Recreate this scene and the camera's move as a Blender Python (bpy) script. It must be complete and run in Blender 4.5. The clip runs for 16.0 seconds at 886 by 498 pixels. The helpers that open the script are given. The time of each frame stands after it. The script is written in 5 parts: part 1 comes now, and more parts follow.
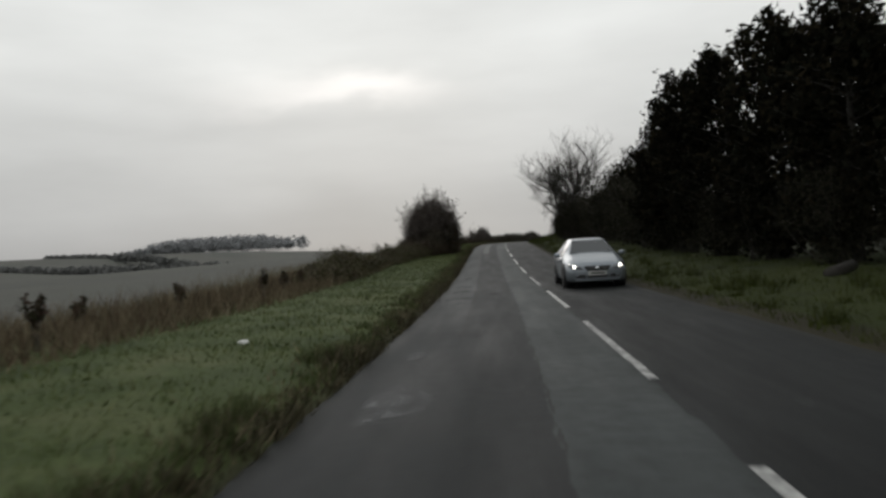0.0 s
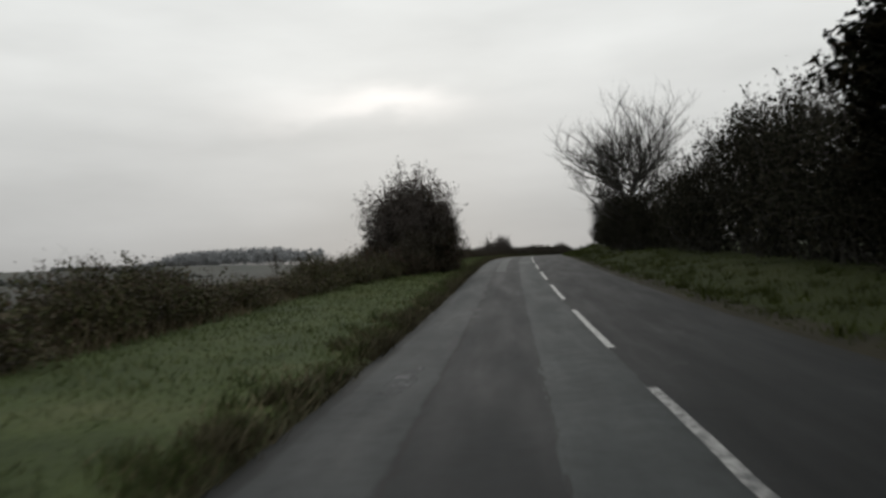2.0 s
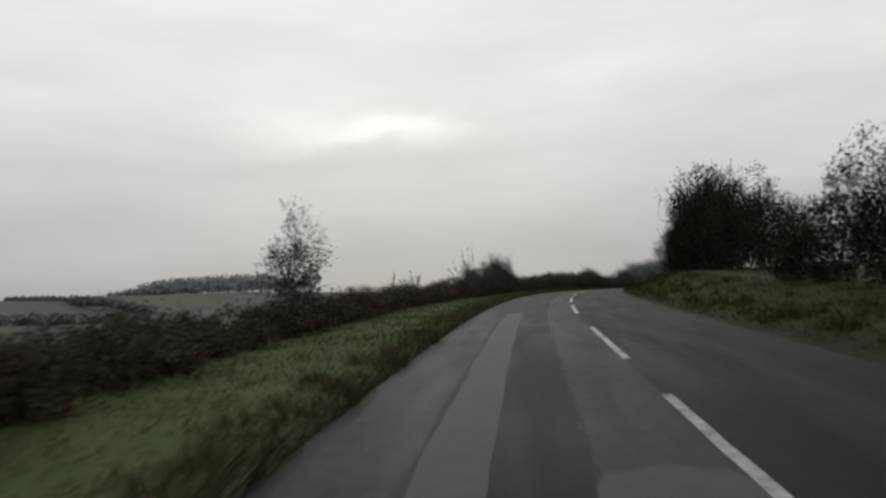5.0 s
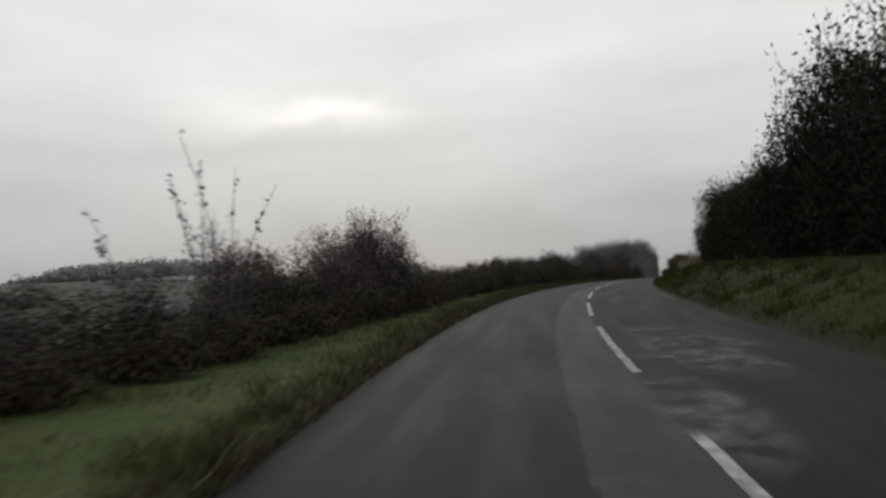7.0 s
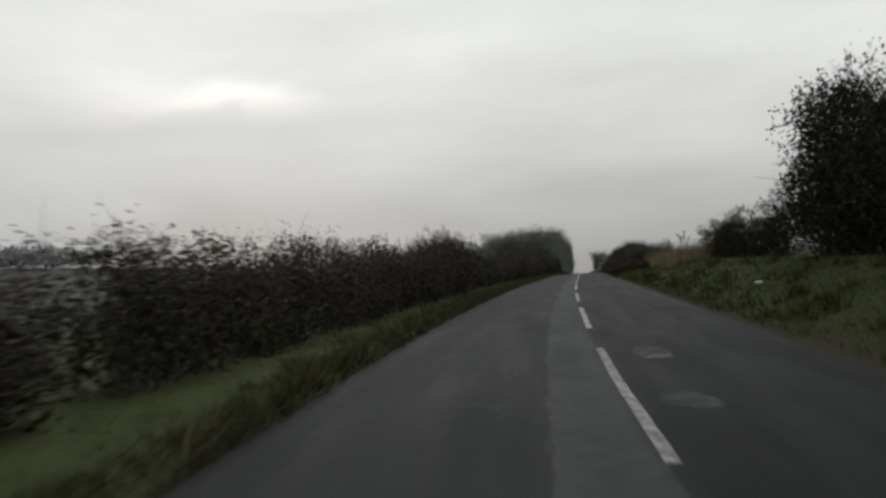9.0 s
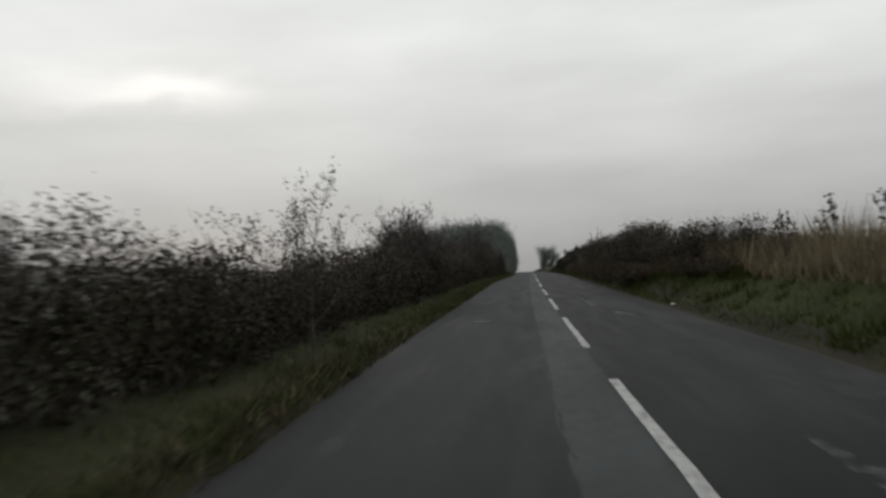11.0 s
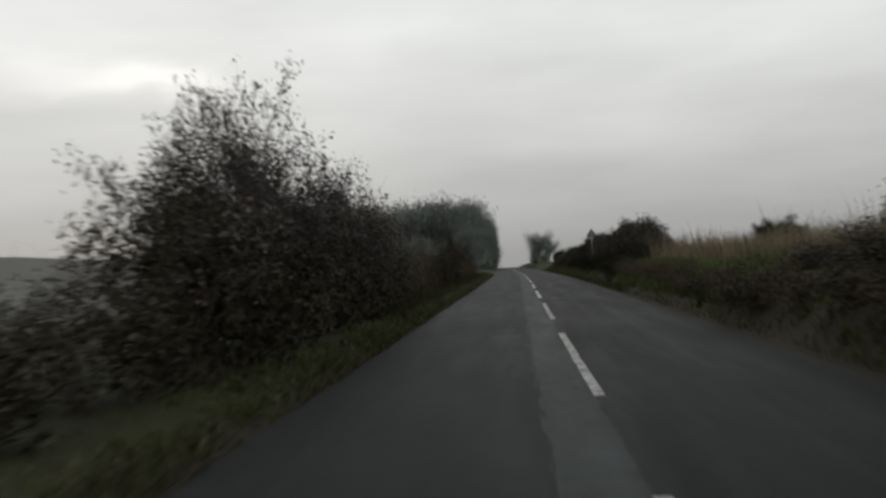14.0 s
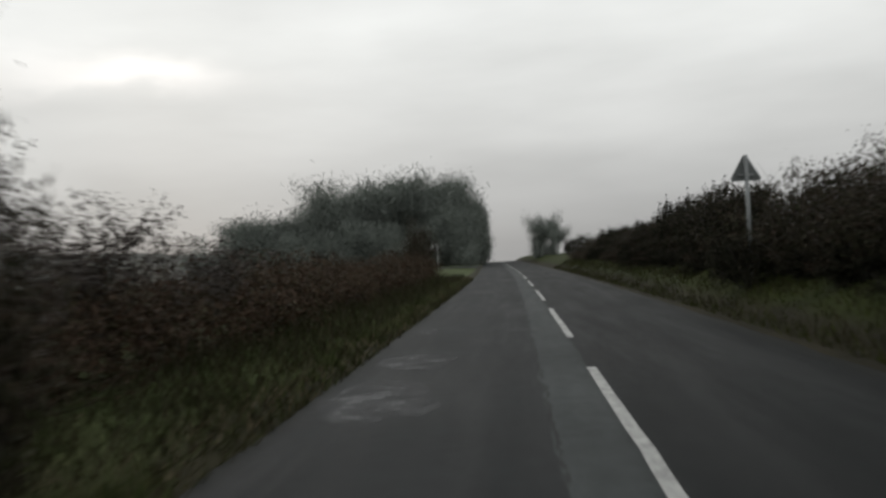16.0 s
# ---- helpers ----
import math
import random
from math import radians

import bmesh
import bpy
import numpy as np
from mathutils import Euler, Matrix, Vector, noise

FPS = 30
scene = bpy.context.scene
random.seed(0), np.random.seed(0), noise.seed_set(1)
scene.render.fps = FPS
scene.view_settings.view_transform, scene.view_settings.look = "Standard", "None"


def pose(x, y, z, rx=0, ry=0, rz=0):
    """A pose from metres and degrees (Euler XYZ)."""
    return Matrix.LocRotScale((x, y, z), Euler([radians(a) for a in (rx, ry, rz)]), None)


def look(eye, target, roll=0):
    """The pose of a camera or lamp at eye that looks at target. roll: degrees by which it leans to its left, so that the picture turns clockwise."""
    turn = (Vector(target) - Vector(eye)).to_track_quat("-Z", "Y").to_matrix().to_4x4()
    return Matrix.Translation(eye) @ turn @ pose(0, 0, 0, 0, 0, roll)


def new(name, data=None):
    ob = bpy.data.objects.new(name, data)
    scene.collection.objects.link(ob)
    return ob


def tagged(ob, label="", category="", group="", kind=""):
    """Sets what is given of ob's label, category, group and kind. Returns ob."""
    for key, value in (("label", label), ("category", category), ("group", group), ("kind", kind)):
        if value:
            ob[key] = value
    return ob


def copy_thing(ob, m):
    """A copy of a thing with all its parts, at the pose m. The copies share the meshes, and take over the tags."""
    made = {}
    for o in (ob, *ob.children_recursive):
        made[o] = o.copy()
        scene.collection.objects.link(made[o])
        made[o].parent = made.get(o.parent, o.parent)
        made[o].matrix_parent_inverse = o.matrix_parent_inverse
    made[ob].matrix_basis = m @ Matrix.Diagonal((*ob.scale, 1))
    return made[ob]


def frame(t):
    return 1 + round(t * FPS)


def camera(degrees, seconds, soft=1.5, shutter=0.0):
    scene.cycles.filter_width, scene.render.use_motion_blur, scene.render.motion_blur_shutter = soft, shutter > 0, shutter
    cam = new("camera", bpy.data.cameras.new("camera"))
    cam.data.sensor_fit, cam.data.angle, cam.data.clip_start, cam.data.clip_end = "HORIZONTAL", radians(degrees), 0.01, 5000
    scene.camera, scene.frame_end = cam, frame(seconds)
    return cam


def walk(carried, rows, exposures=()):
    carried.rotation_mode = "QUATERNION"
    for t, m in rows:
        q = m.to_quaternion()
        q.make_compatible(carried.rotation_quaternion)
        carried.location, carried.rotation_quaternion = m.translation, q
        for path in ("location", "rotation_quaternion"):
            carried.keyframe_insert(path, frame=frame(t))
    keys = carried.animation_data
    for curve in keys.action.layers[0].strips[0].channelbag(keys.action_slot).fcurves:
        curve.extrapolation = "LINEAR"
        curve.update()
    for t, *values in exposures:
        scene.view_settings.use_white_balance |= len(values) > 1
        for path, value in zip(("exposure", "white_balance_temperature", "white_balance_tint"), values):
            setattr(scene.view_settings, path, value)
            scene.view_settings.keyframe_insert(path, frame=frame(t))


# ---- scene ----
# ---- camera ----
cam = camera(60.0, 16.0, soft=2.8, shutter=0.25)
walk(cam, [
    (0, look((-1.662, 14.791, 1.245), (-4.179, 34.629, 1.608), -3.24)),
    (0.5, look((-1.845, 20.270, 1.292), (-4.516, 40.083, 1.857), -3.11)),
    (1, look((-2.187, 26.258, 1.376), (-4.998, 46.047, 2.086), -2.70)),
    (1.5, look((-2.492, 32.259, 1.477), (-5.407, 52.031, 2.241), -2.93)),
    (2, look((-2.905, 38.863, 1.608), (-6.023, 58.603, 2.374), -2.82)),
    (2.5, look((-3.347, 45.437, 1.770), (-6.672, 65.134, 2.764), -3.05)),
    (3, look((-3.896, 52.648, 2.014), (-7.262, 72.334, 3.083), -2.83)),
    (3.5, look((-4.374, 59.915, 2.331), (-7.771, 79.571, 3.780), -2.87)),
    (4, look((-4.906, 67.847, 2.724), (-8.222, 87.526, 4.048), -2.81)),
    (4.2, look((-5.136, 70.976, 2.882), (-8.379, 90.663, 4.268), -3.10)),
    (4.6, look((-5.546, 77.286, 3.203), (-8.796, 96.970, 4.609), -3.00)),
    (5, look((-5.940, 83.633, 3.526), (-9.078, 103.333, 4.967), -2.95)),
    (5.4, look((-6.305, 90.008, 3.817), (-9.248, 109.735, 5.290), -2.90)),
    (5.8, look((-6.634, 96.396, 4.070), (-9.385, 116.149, 5.577), -2.85)),
    (6.3, look((-6.980, 104.399, 4.341), (-9.355, 124.200, 5.854), -2.55)),
    (6.5, look((-7.073, 107.607, 4.443), (-9.258, 127.442, 5.787), -3.09)),
    (7, look((-7.044, 115.580, 4.686), (-8.670, 135.491, 5.654), -3.18)),
    (7.5, look((-6.782, 123.340, 4.907), (-7.841, 143.286, 5.924), -3.09)),
    (8, look((-6.274, 131.261, 5.100), (-6.506, 151.247, 5.812), -3.07)),
    (8.5, look((-5.513, 138.995, 5.254), (-5.239, 158.982, 5.908), -3.36)),
    (8.7, look((-5.157, 142.040, 5.305), (-4.747, 162.029, 5.824), -3.02)),
    (9.1, look((-4.396, 148.184, 5.395), (-3.475, 168.155, 5.982), -2.99)),
    (9.5, look((-3.479, 154.384, 5.469), (-2.041, 174.323, 6.081), -2.96)),
    (9.9, look((-2.410, 160.557, 5.527), (-0.520, 180.457, 6.148), -2.94)),
    (10.4, look((-0.983, 168.125, 5.576), (1.111, 188.007, 6.125), -2.90)),
    (10.8, look((0.165, 173.998, 5.599), (2.419, 193.862, 6.172), -2.74)),
    (11, look((0.790, 176.856, 5.605), (3.096, 196.719, 6.013), -3.14)),
    (11.5, look((2.389, 184.362, 5.608), (4.851, 204.206, 5.987), -3.01)),
    (12, look((4.198, 192.333, 5.598), (6.800, 212.160, 5.892), -2.98)),
    (12.5, look((6.045, 200.494, 5.572), (8.755, 220.309, 5.796), -3.17)),
    (13, look((7.916, 208.713, 5.551), (10.583, 228.532, 5.864), -2.92)),
    (13.5, look((9.682, 216.518, 5.544), (12.461, 236.323, 5.763), -3.11)),
    (14, look((11.592, 224.825, 5.537), (14.285, 244.642, 5.718), -2.96)),
    (14.5, look((13.417, 232.582, 5.495), (15.978, 252.416, 5.753), -3.47)),
    (15, look((15.216, 240.645, 5.415), (17.941, 260.458, 5.420), -3.01)),
    (15.5, look((17.070, 248.227, 5.329), (19.847, 268.033, 5.464), -3.05)),
    (16, look((18.740, 255.561, 5.248), (21.525, 275.366, 5.220), -3.31)),
], exposures=((0.0, 0.0), (15.4, 0.0), (16.0, 0.10)))

# ---- sky and light ----
GLOW_AZ, GLOW_EL = radians(12.2), radians(13.0)   # left of +y, above the horizon
world = bpy.data.worlds.new("overcast_sky")
scene.world = world
world.use_nodes = True


def world_nodes():
    nt = world.node_tree
    nt.nodes.clear()
    n, lk = nt.nodes.new, nt.links.new

    def mth(op, a, b=None, clamp=False):
        m = n("ShaderNodeMath")
        m.operation, m.use_clamp = op, clamp
        for i, v in enumerate((a, b)):
            if v is None:
                continue
            if isinstance(v, (int, float)):
                m.inputs[i].default_value = v
            else:
                lk(v, m.inputs[i])
        return m.outputs[0]

    out, bg = n("ShaderNodeOutputWorld"), n("ShaderNodeBackground")
    co = n("ShaderNodeTexCoord").outputs["Generated"]
    sky = n("ShaderNodeTexSky")
    sky.sky_type, sky.sun_disc = "NISHITA", False
    sky.sun_elevation, sky.sun_rotation = GLOW_EL, -GLOW_AZ
    sep = n("ShaderNodeSeparateXYZ")
    lk(co, sep.inputs[0])
    # cloud base: pale above, greyer towards the ground
    el = n("ShaderNodeValToRGB")
    el.color_ramp.elements[0].position, el.color_ramp.elements[0].color = 0.0, (0.279, 0.281, 0.280, 1)
    el.color_ramp.elements[1].position, el.color_ramp.elements[1].color = 1.0, (0.518, 0.532, 0.535, 1)
    for p, c in ((0.045, (0.359, 0.361, 0.358, 1)), (0.13, (0.478, 0.482, 0.473, 1)), (0.25, (0.598, 0.607, 0.594, 1)), (0.45, (0.637, 0.653, 0.643, 1))):
        e = el.color_ramp.elements.new(p)
        e.color = c
    lk(sep.outputs[2], el.inputs[0])
    # soft cloud rolls, flattened towards the horizon
    mp = n("ShaderNodeMapping")
    mp.inputs["Scale"].default_value = (1.6, 1.6, 6.5)
    mp.inputs["Location"].default_value = (0.3, 1.7, 0.4)
    lk(co, mp.inputs[0])
    no = n("ShaderNodeTexNoise")
    no.inputs["Scale"].default_value, no.inputs["Detail"].default_value, no.inputs["Roughness"].default_value = 1.5, 5, 0.5
    lk(mp.outputs[0], no.inputs["Vector"])
    var = mth("ADD", mth("MULTIPLY", mth("SUBTRACT", no.outputs["Fac"], 0.5), 0.55), 1.0)
    # brighter side round the hidden sun
    cz, sz = math.cos(GLOW_EL), math.sin(GLOW_EL)
    ax = (-math.sin(GLOW_AZ) * cz, math.cos(GLOW_AZ) * cz, sz)
    rt = (math.cos(GLOW_AZ), math.sin(GLOW_AZ), 0.0)

    def dot(v):
        d = n("ShaderNodeVectorMath")
        d.operation = "DOT_PRODUCT"
        lk(co, d.inputs[0])
        d.inputs[1].default_value = v
        return d.outputs["Value"]

    fwd = mth("GREATER_THAN", dot(ax), 0.3)
    no2 = n("ShaderNodeTexNoise")
    no2.inputs["Scale"].default_value, no2.inputs["Detail"].default_value = 5.0, 4
    mp2 = n("ShaderNodeMapping")
    mp2.inputs["Scale"].default_value = (1.0, 1.0, 2.6)
    lk(co, mp2.inputs[0])
    lk(mp2.outputs[0], no2.inputs["Vector"])
    wob = mth("MULTIPLY", mth("SUBTRACT", no2.outputs["Fac"], 0.5), 0.11)
    dx = mth("ADD", dot(rt), wob)
    dz = mth("ADD", mth("SUBTRACT", sep.outputs[2], sz), wob)

    def lobe(x0, z0, wx, wz, k):
        a = mth("DIVIDE", mth("SUBTRACT", dx, x0), wx)
        b = mth("DIVIDE", mth("SUBTRACT", dz, z0), wz)
        r2 = mth("ADD", mth("MULTIPLY", a, a), mth("MULTIPLY", b, b))
        return mth("MULTIPLY", mth("MULTIPLY", mth("POWER", 2.718, mth("MULTIPLY", r2, -1.0)), k), fwd)

    glow = mth("ADD", mth("ADD", lobe(0.0, 0.0, 0.085, 0.022, 0.22), lobe(-0.10, -0.01, 0.11, 0.02, 0.10)), lobe(0.0, 0.0, 0.45, 0.2, 0.03))
    mul = n("ShaderNodeMix")
    mul.data_type, mul.blend_type = "RGBA", "MULTIPLY"
    mul.inputs["Factor"].default_value = 1.0
    comb = n("ShaderNodeCombineColor")
    for i in range(3):
        lk(var, comb.inputs[i])
    lk(el.outputs[0], mul.inputs["A"])
    lk(comb.outputs[0], mul.inputs["B"])
    add = n("ShaderNodeMix")
    add.data_type, add.blend_type = "RGBA", "ADD"
    add.inputs["Factor"].default_value = 1.0
    g3 = n("ShaderNodeCombineColor")
    for i, k in enumerate((1.0, 0.90, 0.84)):
        lk(mth("MULTIPLY", glow, k), g3.inputs[i])
    lk(mul.outputs["Result"], add.inputs["A"])
    lk(g3.outputs[0], add.inputs["B"])
    # a little of the blue sky above comes through the cloud
    mix = n("ShaderNodeMix")
    mix.data_type, mix.blend_type = "RGBA", "ADD"
    mix.inputs["Factor"].default_value = 0.0008
    lk(add.outputs["Result"], mix.inputs["A"])
    lk(sky.outputs[0], mix.inputs["B"])
    lk(mix.outputs["Result"], bg.inputs["Color"])
    bg.inputs["Strength"].default_value = 1.2
    lk(bg.outputs[0], out.inputs[0])


world_nodes()
sun = new("sun", bpy.data.lights.new("sun", "SUN"))
sun.data.energy, sun.data.angle, sun.data.color = 0.3, radians(25), (1.0, 0.96, 0.92)
sun.matrix_world = look((0, 0, 60), (math.sin(GLOW_AZ) * 60, -math.cos(GLOW_AZ) * 60, 60 - 60 * math.tan(radians(20))))


# ---- materials ----
def mat_base(name):
    m = bpy.data.materials.new(name)
    m.use_nodes = True
    nt = m.node_tree
    b = nt.nodes["Principled BSDF"]
    return m, nt, b


def noise_fac(nt, scale, detail=4, vec=None, rough=0.55):
    t = nt.nodes.new("ShaderNodeTexNoise")
    t.inputs["Scale"].default_value, t.inputs["Detail"].default_value, t.inputs["Roughness"].default_value = scale, detail, rough
    if vec is None:
        vec = nt.nodes.new("ShaderNodeTexCoord").outputs["Object"]
    nt.links.new(vec, t.inputs["Vector"])
    return t.outputs["Fac"]


def ramp(nt, fac, stops):
    r = nt.nodes.new("ShaderNodeValToRGB")
    e = r.color_ramp.elements
    e[0].position, e[0].color = stops[0][0], (*stops[0][1], 1)
    e[1].position, e[1].color = stops[-1][0], (*stops[-1][1], 1)
    for p, c in stops[1:-1]:
        q = e.new(p)
        q.color = (*c, 1)
    nt.links.new(fac, r.inputs[0])
    return r.outputs[0]


def mixc(nt, fac, a, b, mode="MIX"):
    m = nt.nodes.new("ShaderNodeMix")
    m.data_type, m.blend_type = "RGBA", mode
    for key, v in (("Factor", fac), ("A", a), ("B", b)):
        s = m.inputs[key]
        if isinstance(v, (int, float)):
            s.default_value = v
        elif isinstance(v, tuple):
            s.default_value = (*v, 1)
        else:
            nt.links.new(v, s)
    return m.outputs["Result"]


def math_node(nt, op, a, b=None, clamp=False):
    m = nt.nodes.new("ShaderNodeMath")
    m.operation, m.use_clamp = op, clamp
    for i, v in enumerate((a, b)):
        if v is None:
            continue
        if isinstance(v, (int, float)):
            m.inputs[i].default_value = v
        else:
            nt.links.new(v, m.inputs[i])
    return m.outputs[0]


def bump(nt, b, fac, strength, dist):
    n = nt.nodes.new("ShaderNodeBump")
    n.inputs["Strength"].default_value, n.inputs["Distance"].default_value = strength, dist
    nt.links.new(fac, n.inputs["Height"])
    nt.links.new(n.outputs[0], b.inputs["Normal"])


def leaf_material(name, cols, rough=0.75, spread=0.35, spec=0.12):
    """Leaves or blades: each island its own shade, each plant its own cast."""
    m, nt, b = mat_base(name)
    geo = nt.nodes.new("ShaderNodeNewGeometry")
    oi = nt.nodes.new("ShaderNodeObjectInfo")
    k = len(cols) - 1
    c = ramp(nt, geo.outputs["Random Per Island"], [(i / k, cc) for i, cc in enumerate(cols)])
    big = noise_fac(nt, 0.9, 3)
    v = math_node(nt, "ADD", math_node(nt, "MULTIPLY", oi.outputs["Random"], spread), math_node(nt, "MULTIPLY", big, 0.9))
    v = math_node(nt, "ADD", v, 1.0 - spread / 2 - 0.45)
    hs = nt.nodes.new("ShaderNodeHueSaturation")
    nt.links.new(c, hs.inputs["Color"])
    nt.links.new(v, hs.inputs["Value"])
    nt.links.new(hs.outputs[0], b.inputs["Base Color"])
    b.inputs["Roughness"].default_value = rough
    b.inputs["Specular IOR Level"].default_value = spec
    return m


def plain_material(name, c0, c1, scale, rough=0.7, metal=0.0, bumpd=0.0, bscale=None):
    m, nt, b = mat_base(name)
    f = noise_fac(nt, scale, 6)
    f2 = noise_fac(nt, scale * 9, 4)
    f3 = math_node(nt, "ADD", math_node(nt, "MULTIPLY", f, 0.65), math_node(nt, "MULTIPLY", f2, 0.35))
    nt.links.new(ramp(nt, f3, [(0.32, c0), (0.68, c1)]), b.inputs["Base Color"])
    b.inputs["Roughness"].default_value, b.inputs["Metallic"].default_value = rough, metal
    if bumpd:
        bump(nt, b, noise_fac(nt, bscale or scale * 12, 5), 0.8, bumpd)
    return m


M_BRAMBLE = leaf_material("bramble_leaves", [(0.0255, 0.0221, 0.0143), (0.0421, 0.0344, 0.0221), (0.031, 0.0344, 0.0166), (0.0708, 0.0521, 0.0399), (0.0531, 0.0266, 0.0211)])
M_BRIAR = leaf_material("briar_leaves", [(0.034, 0.033, 0.014), (0.058, 0.054, 0.025), (0.046, 0.054, 0.020), (0.095, 0.080, 0.054), (0.058, 0.038, 0.026)])
M_HEDGE = leaf_material("hedge_leaves", [(0.0246, 0.0224, 0.0146), (0.0381, 0.0336, 0.0207), (0.0258, 0.0291, 0.0151), (0.0538, 0.0437, 0.0314), (0.037, 0.0252, 0.0185)])
M_FROST = leaf_material("seed_heads", [(0.170, 0.150, 0.140), (0.115, 0.097, 0.090), (0.070, 0.057, 0.050), (0.140, 0.118, 0.112)])
M_PINK = leaf_material("dry_twig_leaves", [(0.045, 0.036, 0.033), (0.075, 0.062, 0.058), (0.035, 0.030, 0.022), (0.110, 0.095, 0.090)])
M_IVY = leaf_material("ivy_leaves", [(0.011, 0.0119, 0.0082), (0.0194, 0.0194, 0.0129), (0.0368, 0.0331, 0.0239)], 0.9, 0.5, 0.02)
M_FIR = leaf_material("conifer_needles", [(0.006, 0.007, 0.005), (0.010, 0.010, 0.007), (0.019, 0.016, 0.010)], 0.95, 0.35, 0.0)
M_RUST = leaf_material("dead_bracken", [(0.050, 0.030, 0.020), (0.072, 0.047, 0.031), (0.036, 0.025, 0.017), (0.046, 0.044, 0.022)])
M_RANK = leaf_material("rank_grass_blades", [(0.024, 0.029, 0.009), (0.036, 0.043, 0.014), (0.036, 0.029, 0.016), (0.050, 0.043, 0.024)])
M_STRAW = leaf_material("dead_grass", [(0.13, 0.105, 0.065), (0.19, 0.155, 0.10), (0.09, 0.07, 0.045)])
M_THATCH = leaf_material("matted_thatch", [(0.032, 0.029, 0.017), (0.058, 0.051, 0.029), (0.088, 0.077, 0.047)])
M_GRASS = leaf_material("grass_blades", [(0.045, 0.063, 0.019), (0.066, 0.087, 0.027), (0.110, 0.118, 0.054), (0.035, 0.050, 0.016)])
# olive grass of the right verge, darkened for the shade of the trees
M_SHADED_OLIVE = leaf_material("shaded_olive_grass", [(0.026, 0.037, 0.005), (0.038, 0.050, 0.007), (0.048, 0.054, 0.012), (0.018, 0.026, 0.005)])
# twigs and bark of the road-end wood, paled to paint in the mist
M_HAZED_WOOD = leaf_material("hazed_tree_twigs", [(0.146, 0.164, 0.147), (0.164, 0.180, 0.160), (0.130, 0.148, 0.132)], spread=0.25)
# hill wood and field hedges: haze of distance put into the pale colours
M_MISTWOOD = leaf_material("hazed_hill_twigs", [(0.29, 0.297, 0.305), (0.32, 0.327, 0.335)])
M_HAZED_HEDGE = leaf_material("hazed_hedge_twigs", [(0.15, 0.154, 0.150), (0.18, 0.184, 0.178)])
M_TWIG = plain_material("twig_bark", (0.040, 0.034, 0.028), (0.085, 0.075, 0.062), 6.0, 0.85)
M_BARK = plain_material("tree_bark", (0.020, 0.018, 0.015), (0.048, 0.044, 0.037), 5.0, 0.9, 0, 0.01)


